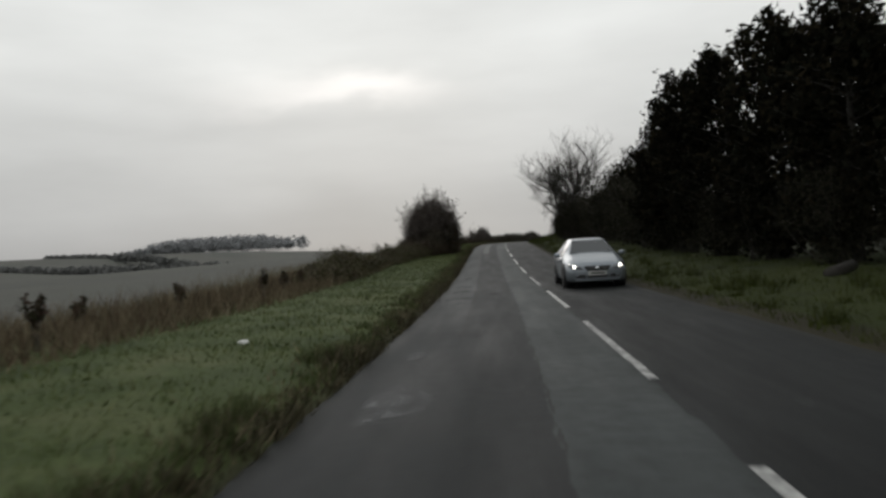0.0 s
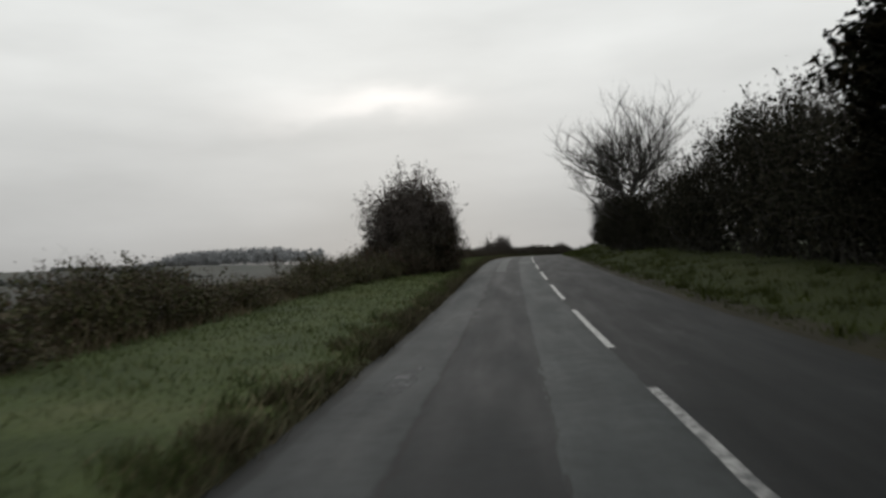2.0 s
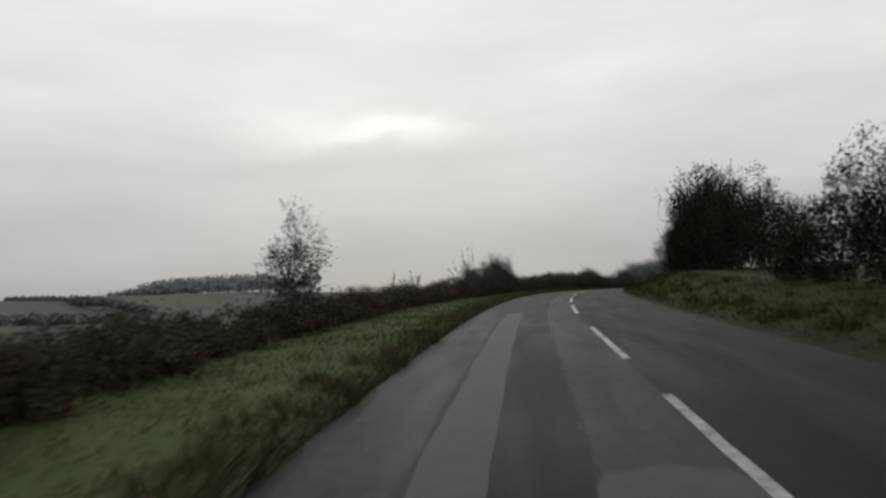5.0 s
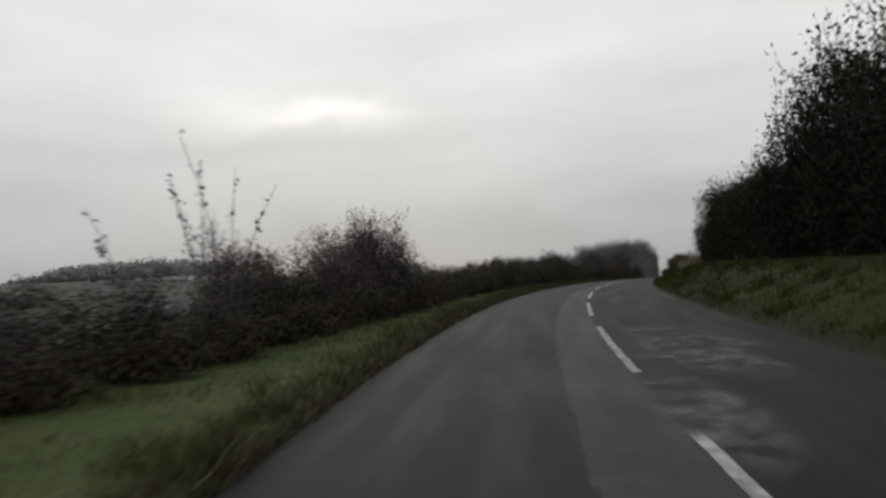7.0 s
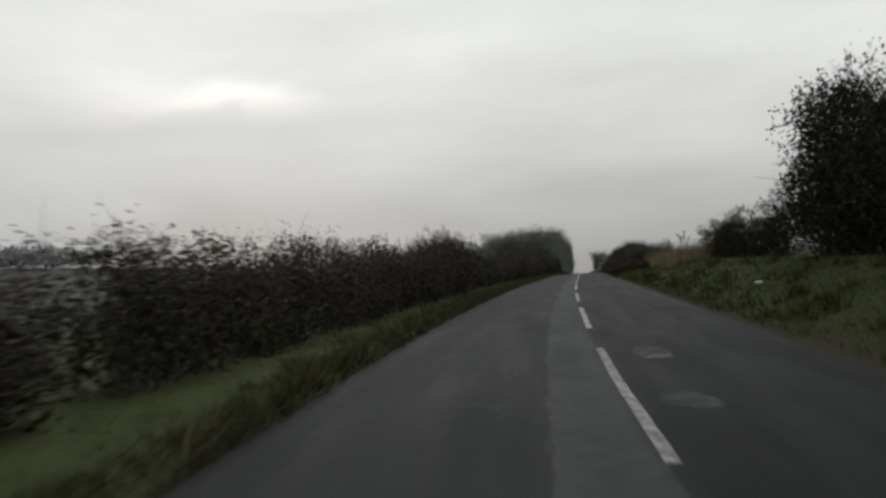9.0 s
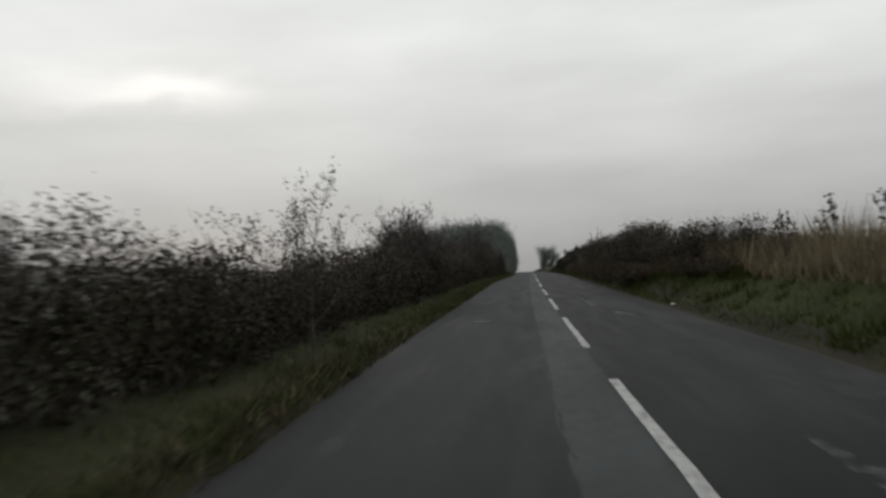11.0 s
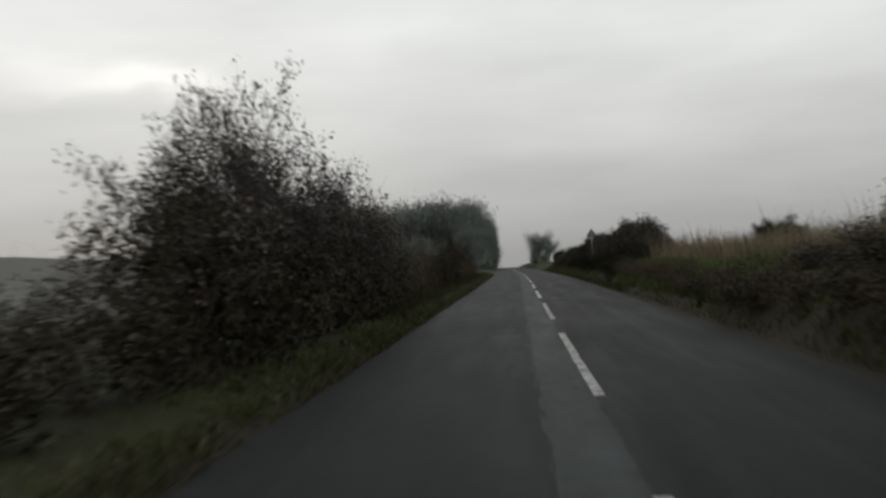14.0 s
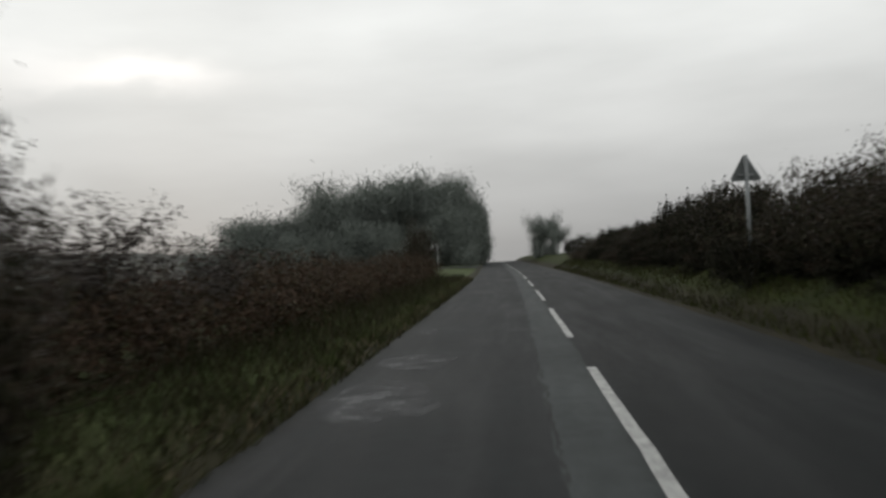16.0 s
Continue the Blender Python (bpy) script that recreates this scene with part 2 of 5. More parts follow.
def road_material():
    """Patched country tarmac: UV x = metres left of the centre line, y = metres along."""
    m, nt, b = mat_base("worn_tarmac")
    uv = nt.nodes.new("ShaderNodeUVMap")
    uv.uv_map = "lane"
    sep = nt.nodes.new("ShaderNodeSeparateXYZ")
    nt.links.new(uv.outputs[0], sep.inputs[0])
    u, s = sep.outputs[0], sep.outputs[1]
    wob = math_node(nt, "MULTIPLY", math_node(nt, "SUBTRACT", noise_fac(nt, 1.2, 5, uv.outputs[0]), 0.5), 0.16)
    uw = math_node(nt, "ADD", u, wob)
    fine = noise_fac(nt, 55, 4, uv.outputs[0], 0.7)
    mp = nt.nodes.new("ShaderNodeMapping")
    mp.inputs["Scale"].default_value = (1.2, 0.13, 1)
    nt.links.new(uv.outputs[0], mp.inputs[0])
    streak = noise_fac(nt, 1.6, 6, mp.outputs[0], 0.6)
    blot = noise_fac(nt, 0.45, 5, uv.outputs[0])
    base = ramp(nt, streak, [(0.3, (0.0090, 0.0106, 0.0112)), (0.52, (0.0135, 0.0156, 0.0163)), (0.72, (0.0232, 0.0264, 0.0270))])
    # the newer strip beside the centre line, narrowing along the road
    seam = math_node(nt, "SUBTRACT", 1.12, math_node(nt, "MULTIPLY", s, 0.0025))
    seam = math_node(nt, "MAXIMUM", seam, 0.55)

    def step(x, edge, w):
        d = math_node(nt, "SUBTRACT", x, edge)
        return math_node(nt, "DIVIDE", d, w, True)

    def band(lo, hi, w=0.025):
        a = step(uw, lo, w)
        c = step(uw, hi, w)
        return math_node(nt, "SUBTRACT", a, c, True)

    light = band(0.02, seam)
    col = mixc(nt, math_node(nt, "MULTIPLY", light, 0.85), base, (0.0455, 0.0520, 0.0515))
    dark = band(seam, math_node(nt, "ADD", seam, 0.75), 0.12)
    col = mixc(nt, math_node(nt, "MULTIPLY", dark, 0.6), col, (0.0112, 0.0130, 0.0136))
    # pale strip in the nearside wheel track on the hill
    hill = math_node(nt, "SUBTRACT", step(s, 26.0, 16.0), step(s, 100.0, 15.0), True)
    pale = math_node(nt, "MULTIPLY", math_node(nt, "MULTIPLY", band(2.12, 3.0, 0.06), hill), 0.75)
    col = mixc(nt, pale, col, (0.048, 0.053, 0.053))
    # broken seam with lost stones on the hill
    uj = math_node(nt, "ADD", uw, math_node(nt, "MULTIPLY", math_node(nt, "SUBTRACT", noise_fac(nt, 5.0, 5, uv.outputs[0], 0.8), 0.5), 0.16))
    crk = math_node(nt, "LESS_THAN", math_node(nt, "ABSOLUTE", math_node(nt, "SUBTRACT", uj, 2.1)), 0.024)
    crk = math_node(nt, "MULTIPLY", crk, math_node(nt, "GREATER_THAN", noise_fac(nt, 2.2, 4, mp.outputs[0]), 0.42))
    crk = math_node(nt, "MULTIPLY", crk, math_node(nt, "SUBTRACT", step(s, 25.0, 4.0), step(s, 84.0, 3.0), True))
    col = mixc(nt, math_node(nt, "MULTIPLY", crk, 0.9), col, (0.012, 0.012, 0.012))
    # the other lane is darker throughout, with pale wear on its far edge
    dk2 = band(-3.2, -0.12, 0.25)
    col = mixc(nt, math_node(nt, "MULTIPLY", dk2, 0.80), col, (0.0066, 0.0078, 0.0078))
    worn = band(-2.7, -1.5, 0.35)
    col = mixc(nt, math_node(nt, "MULTIPLY", worn, 0.20), col, (0.026, 0.029, 0.0282))
    # polished pale scars
    mp3 = nt.nodes.new("ShaderNodeMapping")
    mp3.inputs["Scale"].default_value = (0.9, 0.55, 1)
    nt.links.new(uv.outputs[0], mp3.inputs[0])
    scar = math_node(nt, "GREATER_THAN", noise_fac(nt, 0.8, 3, mp3.outputs[0], 0.45), 0.675)
    col = mixc(nt, math_node(nt, "MULTIPLY", scar, 0.12), col, (0.095, 0.095, 0.095))
    col = mixc(nt, 0.55, col, ramp(nt, fine, [(0.3, (0.45, 0.45, 0.45)), (0.7, (1.35, 1.35, 1.35))]), "MULTIPLY")
    col = mixc(nt, 0.6, col, ramp(nt, blot, [(0.3, (0.6, 0.6, 0.6)), (0.7, (1.3, 1.3, 1.3))]), "MULTIPLY")
    mott = noise_fac(nt, 4.5, 5, uv.outputs[0], 0.65)
    col = mixc(nt, 0.6, col, ramp(nt, mott, [(0.32, (0.62, 0.62, 0.62)), (0.68, (1.32, 1.32, 1.32))]), "MULTIPLY")
    # open joint along the edge of the newer strip
    jn = math_node(nt, "ADD", u, math_node(nt, "MULTIPLY", math_node(nt, "SUBTRACT", noise_fac(nt, 3.0, 5, uv.outputs[0], 0.75), 0.5), 0.22))
    jt = math_node(nt, "LESS_THAN", math_node(nt, "ABSOLUTE", math_node(nt, "SUBTRACT", jn, seam)), 0.018)
    jt = math_node(nt, "MULTIPLY", jt, math_node(nt, "GREATER_THAN", noise_fac(nt, 0.9, 3, uv.outputs[0]), 0.46))
    col = mixc(nt, math_node(nt, "MULTIPLY", jt, 0.75), col, (0.009, 0.009, 0.009))
    # mud and leaf litter at the edges
    edge = math_node(nt, "ADD", step(uw, 2.95, 0.35), math_node(nt, "SUBTRACT", 1.0, step(uw, -2.62, 0.3)), True)
    col = mixc(nt, math_node(nt, "MULTIPLY", edge, 0.6), col, (0.024, 0.024, 0.019))
    nt.links.new(col, b.inputs["Base Color"])
    nt.links.new(ramp(nt, streak, [(0.35, (0.68, 0.68, 0.68)), (0.65, (0.82, 0.82, 0.82))]), b.inputs["Roughness"])
    b.inputs["Specular IOR Level"].default_value = 0.17
    bump(nt, b, fine, 0.5, 0.006)
    return m


def ground_material():
    """Verge turf near the road, stubble and dead growth on the banks, pale fields beyond. UV x = metres left, y = metres along."""
    m, nt, b = mat_base("turf_and_field")
    uv = nt.nodes.new("ShaderNodeUVMap")
    uv.uv_map = "lane"
    sep = nt.nodes.new("ShaderNodeSeparateXYZ")
    nt.links.new(uv.outputs[0], sep.inputs[0])
    pos = nt.nodes.new("ShaderNodeTexCoord").outputs["Object"]
    a = noise_fac(nt, 0.55, 6, pos)
    f = noise_fac(nt, 9, 5, pos, 0.7)
    turf = ramp(nt, a, [(0.3, (0.038, 0.053, 0.018)), (0.5, (0.059, 0.079, 0.026)), (0.72, (0.094, 0.103, 0.045))])
    # turf right of the road: olive, with the trees' shade painted in
    shaded_turf = ramp(nt, a, [(0.3, (0.018, 0.025, 0.005)), (0.5, (0.027, 0.036, 0.006)), (0.72, (0.036, 0.041, 0.010))])
    turf = mixc(nt, math_node(nt, "LESS_THAN", sep.outputs[0], 0.0), turf, shaded_turf)
    turf = mixc(nt, 0.7, turf, ramp(nt, f, [(0.3, (0.6, 0.6, 0.6)), (0.7, (1.3, 1.3, 1.25))]), "MULTIPLY")
    field = ramp(nt, noise_fac(nt, 0.02, 6, pos), [(0.3, (0.070, 0.074, 0.066)), (0.5, (0.086, 0.085, 0.075)), (0.7, (0.080, 0.089, 0.074))])
    field = mixc(nt, 0.35, field, ramp(nt, a, [(0.3, (0.7, 0.7, 0.7)), (0.7, (1.25, 1.25, 1.25))]), "MULTIPLY")
    litter = ramp(nt, a, [(0.3, (0.016, 0.013, 0.009)), (0.7, (0.036, 0.029, 0.019))])
    au = math_node(nt, "ABSOLUTE", sep.outputs[0])
    wob = math_node(nt, "MULTIPLY", math_node(nt, "SUBTRACT", a, 0.5), 2.0)
    near = math_node(nt, "DIVIDE", math_node(nt, "SUBTRACT", math_node(nt, "ADD", au, wob), 11.0), 8.0, True)
    col = mixc(nt, near, turf, field)
    dirt = math_node(nt, "SUBTRACT", 1.0, math_node(nt, "DIVIDE", math_node(nt, "SUBTRACT", math_node(nt, "ADD", au, math_node(nt, "MULTIPLY", wob, 0.2)), 3.12), 0.25, True))
    col = mixc(nt, math_node(nt, "MULTIPLY", dirt, 0.85), col, litter)
    # the left verge turns darker and browner along the straight
    left_dark = math_node(nt, "DIVIDE", math_node(nt, "SUBTRACT", sep.outputs[1], 160.0), 20.0, True)
    left_dark = math_node(nt, "SUBTRACT", left_dark, math_node(nt, "DIVIDE", math_node(nt, "SUBTRACT", sep.outputs[1], 246.0), 8.0, True), True)
    left_dark = math_node(nt, "MULTIPLY", left_dark, math_node(nt, "GREATER_THAN", sep.outputs[0], 0.0))
    left_dark = math_node(nt, "MULTIPLY", left_dark, math_node(nt, "SUBTRACT", 1.0, near))
    col = mixc(nt, math_node(nt, "MULTIPLY", left_dark, math_node(nt, "ADD", math_node(nt, "MULTIPLY", f, 0.5), 0.45)), col, litter)
    far_s = math_node(nt, "DIVIDE", math_node(nt, "SUBTRACT", sep.outputs[1], 192.0), 8.0, True)
    ub = math_node(nt, "ADD", math_node(nt, "MULTIPLY", sep.outputs[0], -1.0), math_node(nt, "MULTIPLY", wob, 0.25))
    bare = math_node(nt, "SUBTRACT", 1.0, math_node(nt, "DIVIDE", math_node(nt, "SUBTRACT", ub, 3.3), 0.4, True))
    far_s = math_node(nt, "SUBTRACT", far_s, math_node(nt, "DIVIDE", math_node(nt, "SUBTRACT", sep.outputs[1], 250.0), 10.0, True), True)
    bare = math_node(nt, "MULTIPLY", math_node(nt, "MULTIPLY", bare, far_s), math_node(nt, "GREATER_THAN", ub, 0.0))
    col = mixc(nt, math_node(nt, "MULTIPLY", bare, 0.9), col, litter)
    nt.links.new(col, b.inputs["Base Color"])
    b.inputs["Roughness"].default_value = 0.9
    b.inputs["Specular IOR Level"].default_value = 0.15
    bump(nt, b, f, 0.9, 0.05)
    return m


def paint_material():
    m, nt, b = mat_base("worn_road_paint")
    pos = nt.nodes.new("ShaderNodeTexCoord").outputs["Object"]
    oi = nt.nodes.new("ShaderNodeObjectInfo")
    w = math_node(nt, "ADD", noise_fac(nt, 7, 6, pos, 0.7), math_node(nt, "MULTIPLY", math_node(nt, "SUBTRACT", oi.outputs["Random"], 0.5), 0.14))
    fleck = math_node(nt, "ADD", math_node(nt, "MULTIPLY", w, 0.72), math_node(nt, "MULTIPLY", noise_fac(nt, 34, 4, pos, 0.7), 0.28))
    c = ramp(nt, fleck, [(0.40, (0.050, 0.051, 0.052)), (0.47, (0.22, 0.22, 0.212)), (0.56, (0.36, 0.36, 0.345)), (0.70, (0.46, 0.46, 0.44))])
    nt.links.new(c, b.inputs["Base Color"])
    b.inputs["Roughness"].default_value = 0.6
    return m


M_ROAD, M_GROUND, M_PAINT = road_material(), ground_material(), paint_material()

# ---- the line of the road ----
HEADING = [-2.56, 0.15, 2.93, 3.95, 3.99, 3.53, 2.56, -0.92, -6.29, -10.75, -11.89, -12.55, -12.63, -13.25, -13.35, -12.87, -12.28, -11.4, -11.4, -11.5]
GRADE = [-2.46, -0.87, 0.73, 1.26, 2.81, 2.96, 1.9, 1.64, 0.96, 0.46, 0.03, -0.21, 0.03, -0.63, -0.62, -0.72, -0.72, -0.61, -0.6, -0.6, -0.81, -1.59, -2.19, -2.4]
KS = np.arange(24) * 20.0 - 20.0
SG = np.arange(-20.0, 461.0, 1.0)
PSI = np.radians(np.interp(SG, KS[:20], HEADING))
GRD = np.radians(np.interp(SG, KS, GRADE))
XG = np.concatenate([[0], np.cumsum(-np.sin(PSI[:-1]))])
YG = np.concatenate([[0], np.cumsum(np.cos(PSI[:-1]))])
ZG = np.concatenate([[0], np.cumsum(np.tan(GRD[:-1]))])
XG, YG, ZG = XG - XG[20], YG - YG[20], ZG - ZG[20]
LEFT_EDGE, RIGHT_EDGE = 3.26, -2.68


def line(s):
    """x, y, z and heading of the centre line, s metres along; straight on past both ends."""
    if s < SG[0]:
        d = s - SG[0]
        return XG[0] - math.sin(PSI[0]) * d, YG[0] + math.cos(PSI[0]) * d, ZG[0], PSI[0]
    if s > SG[-1]:
        d = s - SG[-1]
        return XG[-1] - math.sin(PSI[-1]) * d, YG[-1] + math.cos(PSI[-1]) * d, ZG[-1] - 0.03 * d, PSI[-1]
    return np.interp(s, SG, XG), np.interp(s, SG, YG), np.interp(s, SG, ZG), np.interp(s, SG, PSI)


def smooth(a, b, x):
    t = min(1.0, max(0.0, (x - a) / (b - a)))
    return t * t * (3 - 2 * t)


def left_edge(s):
    """Where the tarmac ends on the left."""
    return float(np.interp(s, [0, 100, 140, 228, 236, 320], [3.26, 3.15, 3.15, 2.95, 2.82, 2.85]))


def hedge_left(s):
    return float(np.interp(s, [0, 60, 76, 82, 96, 114, 120, 128, 136, 150, 165, 210, 230, 238, 250, 258, 285, 320], [8.2, 8.0, 5.7, 5.3, 6.0, 6.1, 5.7, 5.1, 4.6, 4.4, 4.2, 4.1, 3.8, 3.5, 3.8, 4.5, 4.6, 5.4]))


def hedge_right(s):
    return float(np.interp(s, [0, 60, 100, 115, 135, 175, 195, 205, 254, 268, 330], [-7.4, -7.0, -6.2, -6.0, -5.7, -5.6, -5.0, -3.2, -3.4, -4.1, -4.3]))


def far_land(x, y):
    """The wide country on the left: a long slope up to a wooded hill."""
    d = -0.46 * x + 0.888 * (y - 15)
    h = 22.0 * smooth(60, 760, d) * (1 - 0.70 * smooth(-205, -155, x) * smooth(200, 480, y))
    return h - 1.2 - 14.0 * smooth(250, 900, -x - 0.35 * y)


def ground_z(s, u):
    """Height of the turf u metres left of the centre line."""
    x, y, z, p = line(s)
    if u >= 0:
        uu = u + LEFT_EDGE - left_edge(s)
        n = 0.11 * smooth(3.22, 3.45, uu) + 0.06 * smooth(3.5, 6.0, uu)
        n -= 0.06 * (1 - smooth(2.9, 3.3, uu))
        d = smooth(9, 170, u)
        n -= 0.35 * smooth(9, 16, u) * (1 - d)
    else:
        hr = -hedge_right(s)
        bank = float(np.interp(s, [0, 60, 110, 130, 190, 205, 330], [0.25, 0.35, 0.45, 0.95, 0.95, 0.55, 0.45]))
        n = 0.05 * smooth(2.6, 2.9, -u) + bank * smooth(2.8, hr + 0.8, -u) + 0.3 * smooth(195, 203, s) * smooth(2.8, 3.7, -u)
        n -= 0.06 * (1 - smooth(2.4, 2.66, -u))
        d = smooth(20, 260, -u)
    zz = z + n
    if d > 0:
        far = far_land(x - math.cos(p) * u, y - math.sin(p) * u)
        if u < 0:
            far = z + 0.6 - 2.5 * d
        zz = zz * (1 - d) + far * d
    if abs(u) > 3.4:
        zz += 0.05 * noise.noise(Vector((x - u, y, 0)) * 0.7) + 0.025 * noise.noise(Vector((x - u, y, 3)) * 2.3)
    return zz


def spot(s, u, dz=0.0):
    x, y, z, p = line(s)
    return Vector((x - math.cos(p) * u, y - math.sin(p) * u, ground_z(s, u) + dz))


def mesh_object(name, verts, faces, mat, uv=None, smooth_shade=False):
    me = bpy.data.meshes.new(name)
    me.from_pydata([tuple(v) for v in verts], [], faces)
    me.materials.append(mat)
    if uv is not None:
        lay = me.uv_layers.new(name="lane")
        idx = np.empty(len(me.loops), dtype=np.int32)
        me.loops.foreach_get("vertex_index", idx)
        lay.data.foreach_set("uv", np.asarray(uv, dtype=np.float32)[idx].ravel())
    if smooth_shade:
        me.polygons.foreach_set("use_smooth", np.ones(len(me.polygons), dtype=bool))
    me.update()
    return me


def part(name, me, parent, label=""):
    ob = new(name, me)
    ob.parent = parent
    if label:
        ob["label"] = label
    return ob


def bm_mesh(name, bm, mat, shade=True):
    me = bpy.data.meshes.new(name)
    bm.normal_update()
    bm.to_mesh(me)
    bm.free()
    me.materials.append(mat)
    if shade:
        me.polygons.foreach_set("use_smooth", np.ones(len(me.polygons), dtype=bool))
    return me


# ---- ground and road ----
def build_ground():
    us = [-1600, -1000, -600, -350, -220, -140, -90, -60, -40, -28, -20, -15, -12, -10, -8.6, -7.6, -6.8, -6.0, -5.2, -4.5, -3.9, -3.4, -3.0, -2.8, -2.6, -2.4,
          -1, 1, 2.4, 2.65, 2.8, 2.95, 3.1, 3.3, 3.5, 3.9, 4.4, 5.0, 5.7, 6.4, 7.2, 8, 9, 10, 12, 14, 17, 21, 26, 33, 42, 55, 75, 100, 130, 170, 220, 280, 350, 430, 520, 640, 800, 1100, 1600]
    ss = [-900, -500, -300, -180, -120, -80, -50, -30] + list(np.arange(-20, 330, 1.25)) + list(np.arange(330, 480, 6)) + [490, 520, 560, 600, 640, 680, 730, 780, 840, 900, 1000, 1100, 1250, 1500, 1900, 2400]
    verts, uvs, faces = [], [], []
    for s in ss:
        x, y, z, p = line(s)
        for u in us:
            verts.append((x - u / math.cos(p), y, ground_z(s, u)))
            uvs.append((u, s))
    n = len(us)
    for i in range(len(ss) - 1):
        for j in range(n - 1):
            a = i * n + j
            faces.append((a + 1, a, a + n, a + n + 1))
    ob = new("ground", mesh_object("ground", verts, faces, M_GROUND, uvs, True))
    tagged(ob, "rough green verge and misty winter fields beside the road", "ground", kind="stuff")
    ob["kind"] = "structure"


def build_road():
    us = [-2.75, -2.6, -2.0, -1.3, -0.6, 0.0, 0.7, 1.4, 2.1, 2.8, 3.2, 3.34]
    ss = list(np.arange(-80, 460, 1.0))
    verts, uvs, faces = [], [], []
    for s in ss:
        x, y, z, p = line(s)
        wob_l = 0.10 * noise.noise(Vector((s * 0.8, 0, 0))) + 0.05 * noise.noise(Vector((s * 2.7, 5, 0)))
        wob_r = 0.10 * noise.noise(Vector((s * 0.8, 9, 0)))
        for k, u in enumerate(us):
            k_l = left_edge(s) / LEFT_EDGE if k >= len(us) - 3 else 1.0
            w = u * k_l + (wob_l if k >= len(us) - 2 else wob_r if k <= 1 else 0)
            dip = -0.05 if k in (0, len(us) - 1) else 0.0
            verts.append((x - math.cos(p) * w, y - math.sin(p) * w, z + 0.005 + dip))
            uvs.append((w / k_l, s))
    n = len(us)
    for i in range(len(ss) - 1):
        for j in range(n - 1):
            a = i * n + j
            faces.append((a + 1, a, a + n, a + n + 1))
    ob = new("road", mesh_object("road", verts, faces, M_ROAD, uvs, True))
    tagged(ob, "patched and worn grey tarmac country road", "road", kind="structure")
    return ob


def build_dashes(road_ob):
    starts = [13.47 + 9 * i for i in range(-6, 10)] + [106.3 + 9.07 * j for j in range(8)] + [179.7 + 9 * k for k in range(24)]
    for s0 in starts:
        verts, faces = [], []
        for k in range(13):
            s = s0 + 0.5 * k
            x, y, z, p = line(s)
            j = 0.018 * noise.noise(Vector((s * 3, 1, 1)))
            for w in (-0.052 + j, 0.052 + j):
                verts.append((x - math.cos(p) * w, y - math.sin(p) * w, z + 0.0095))
        for k in range(12):
            a = 2 * k
            faces.append((a + 1, a, a + 2, a + 3))
        part("centre_dash", mesh_object("centre_dash", verts, faces, M_PAINT), road_ob)


build_ground()
road = build_road()
build_dashes(road)

# ---- plants: how they are grown ----
RNG = np.random.default_rng(7)


class Growth:
    """Collects tapered stems and small leaves as plain arrays."""

    def __init__(self, seed):
        self.r = np.random.default_rng(seed)
        self.v, self.f, self.n = [], [], 0
        self.lv, self.ln, self.pale, self.fine = [], 0, None, None

    def stem(self, pts, r0, r1, sides=4):
        pts = np.asarray(pts, dtype=float)
        k = len(pts)
        rings = []
        for i in range(k):
            d = pts[min(i + 1, k - 1)] - pts[max(i - 1, 0)]
            d = d / (np.linalg.norm(d) + 1e-9)
            a = np.cross(d, (0.3, 0.9, 0.2))
            a /= np.linalg.norm(a) + 1e-9
            b = np.cross(d, a)
            rad = r0 + (r1 - r0) * i / (k - 1)
            for q in range(sides):
                t = 2 * math.pi * q / sides
                rings.append(pts[i] + rad * (math.cos(t) * a + math.sin(t) * b))
        base = self.n
        self.v.extend(rings)
        for i in range(k - 1):
            for q in range(sides):
                a, b = base + i * sides + q, base + i * sides + (q + 1) % sides
                self.f.append((a, b, b + sides, a + sides))
        self.n += k * sides

    def leaves(self, centres, size, aspect=1.7, droop=0.0, rise=0.0):
        """One small pointed leaf at each centre, turned at random."""
        c = np.asarray(centres, dtype=float)
        m = len(c)
        if not m:
            return
        a = self.r.normal(size=(m, 3))
        a[:, 2] = a[:, 2] * (1 - 0.4 * droop) - droop + rise
        a /= np.linalg.norm(a, axis=1)[:, None]
        b = np.cross(a, self.r.normal(size=(m, 3)))
        b /= np.linalg.norm(b, axis=1)[:, None] + 1e-9
        sz = size * self.r.uniform(0.6, 1.4, size=(m, 1))
        a, b = a * sz * aspect / 2, b * sz / 2
        n3 = np.cross(a, b)
        n3 = n3 / (np.linalg.norm(n3, axis=1)[:, None] + 1e-9) * sz * 0.12
        self.lv.append(np.stack([c - a, c + a - b + n3, c + a + b], axis=1).reshape(-1, 3))
        self.ln += m

    def wood_mesh(self, name, mat):
        return mesh_object(name, self.v, self.f, mat, None, True)

    def leaf_mesh(self, name, mat):
        v = np.concatenate(self.lv)
        me = bpy.data.meshes.new(name)
        me.from_pydata(v.tolist(), [], np.arange(len(v)).reshape(-1, 3).tolist())
        me.materials.append(mat)
        return me


def curve_pts(r, p0, p1, bend, k=4):
    p0, p1 = np.asarray(p0, float), np.asarray(p1, float)
    off = r.normal(size=3) * bend
    out = []
    for i in range(k):
        t = i / (k - 1)
        out.append(p0 + (p1 - p0) * t + off * math.sin(math.pi * t) + np.array((0, 0, bend * 0.6 * math.sin(math.pi * t))))
    return out


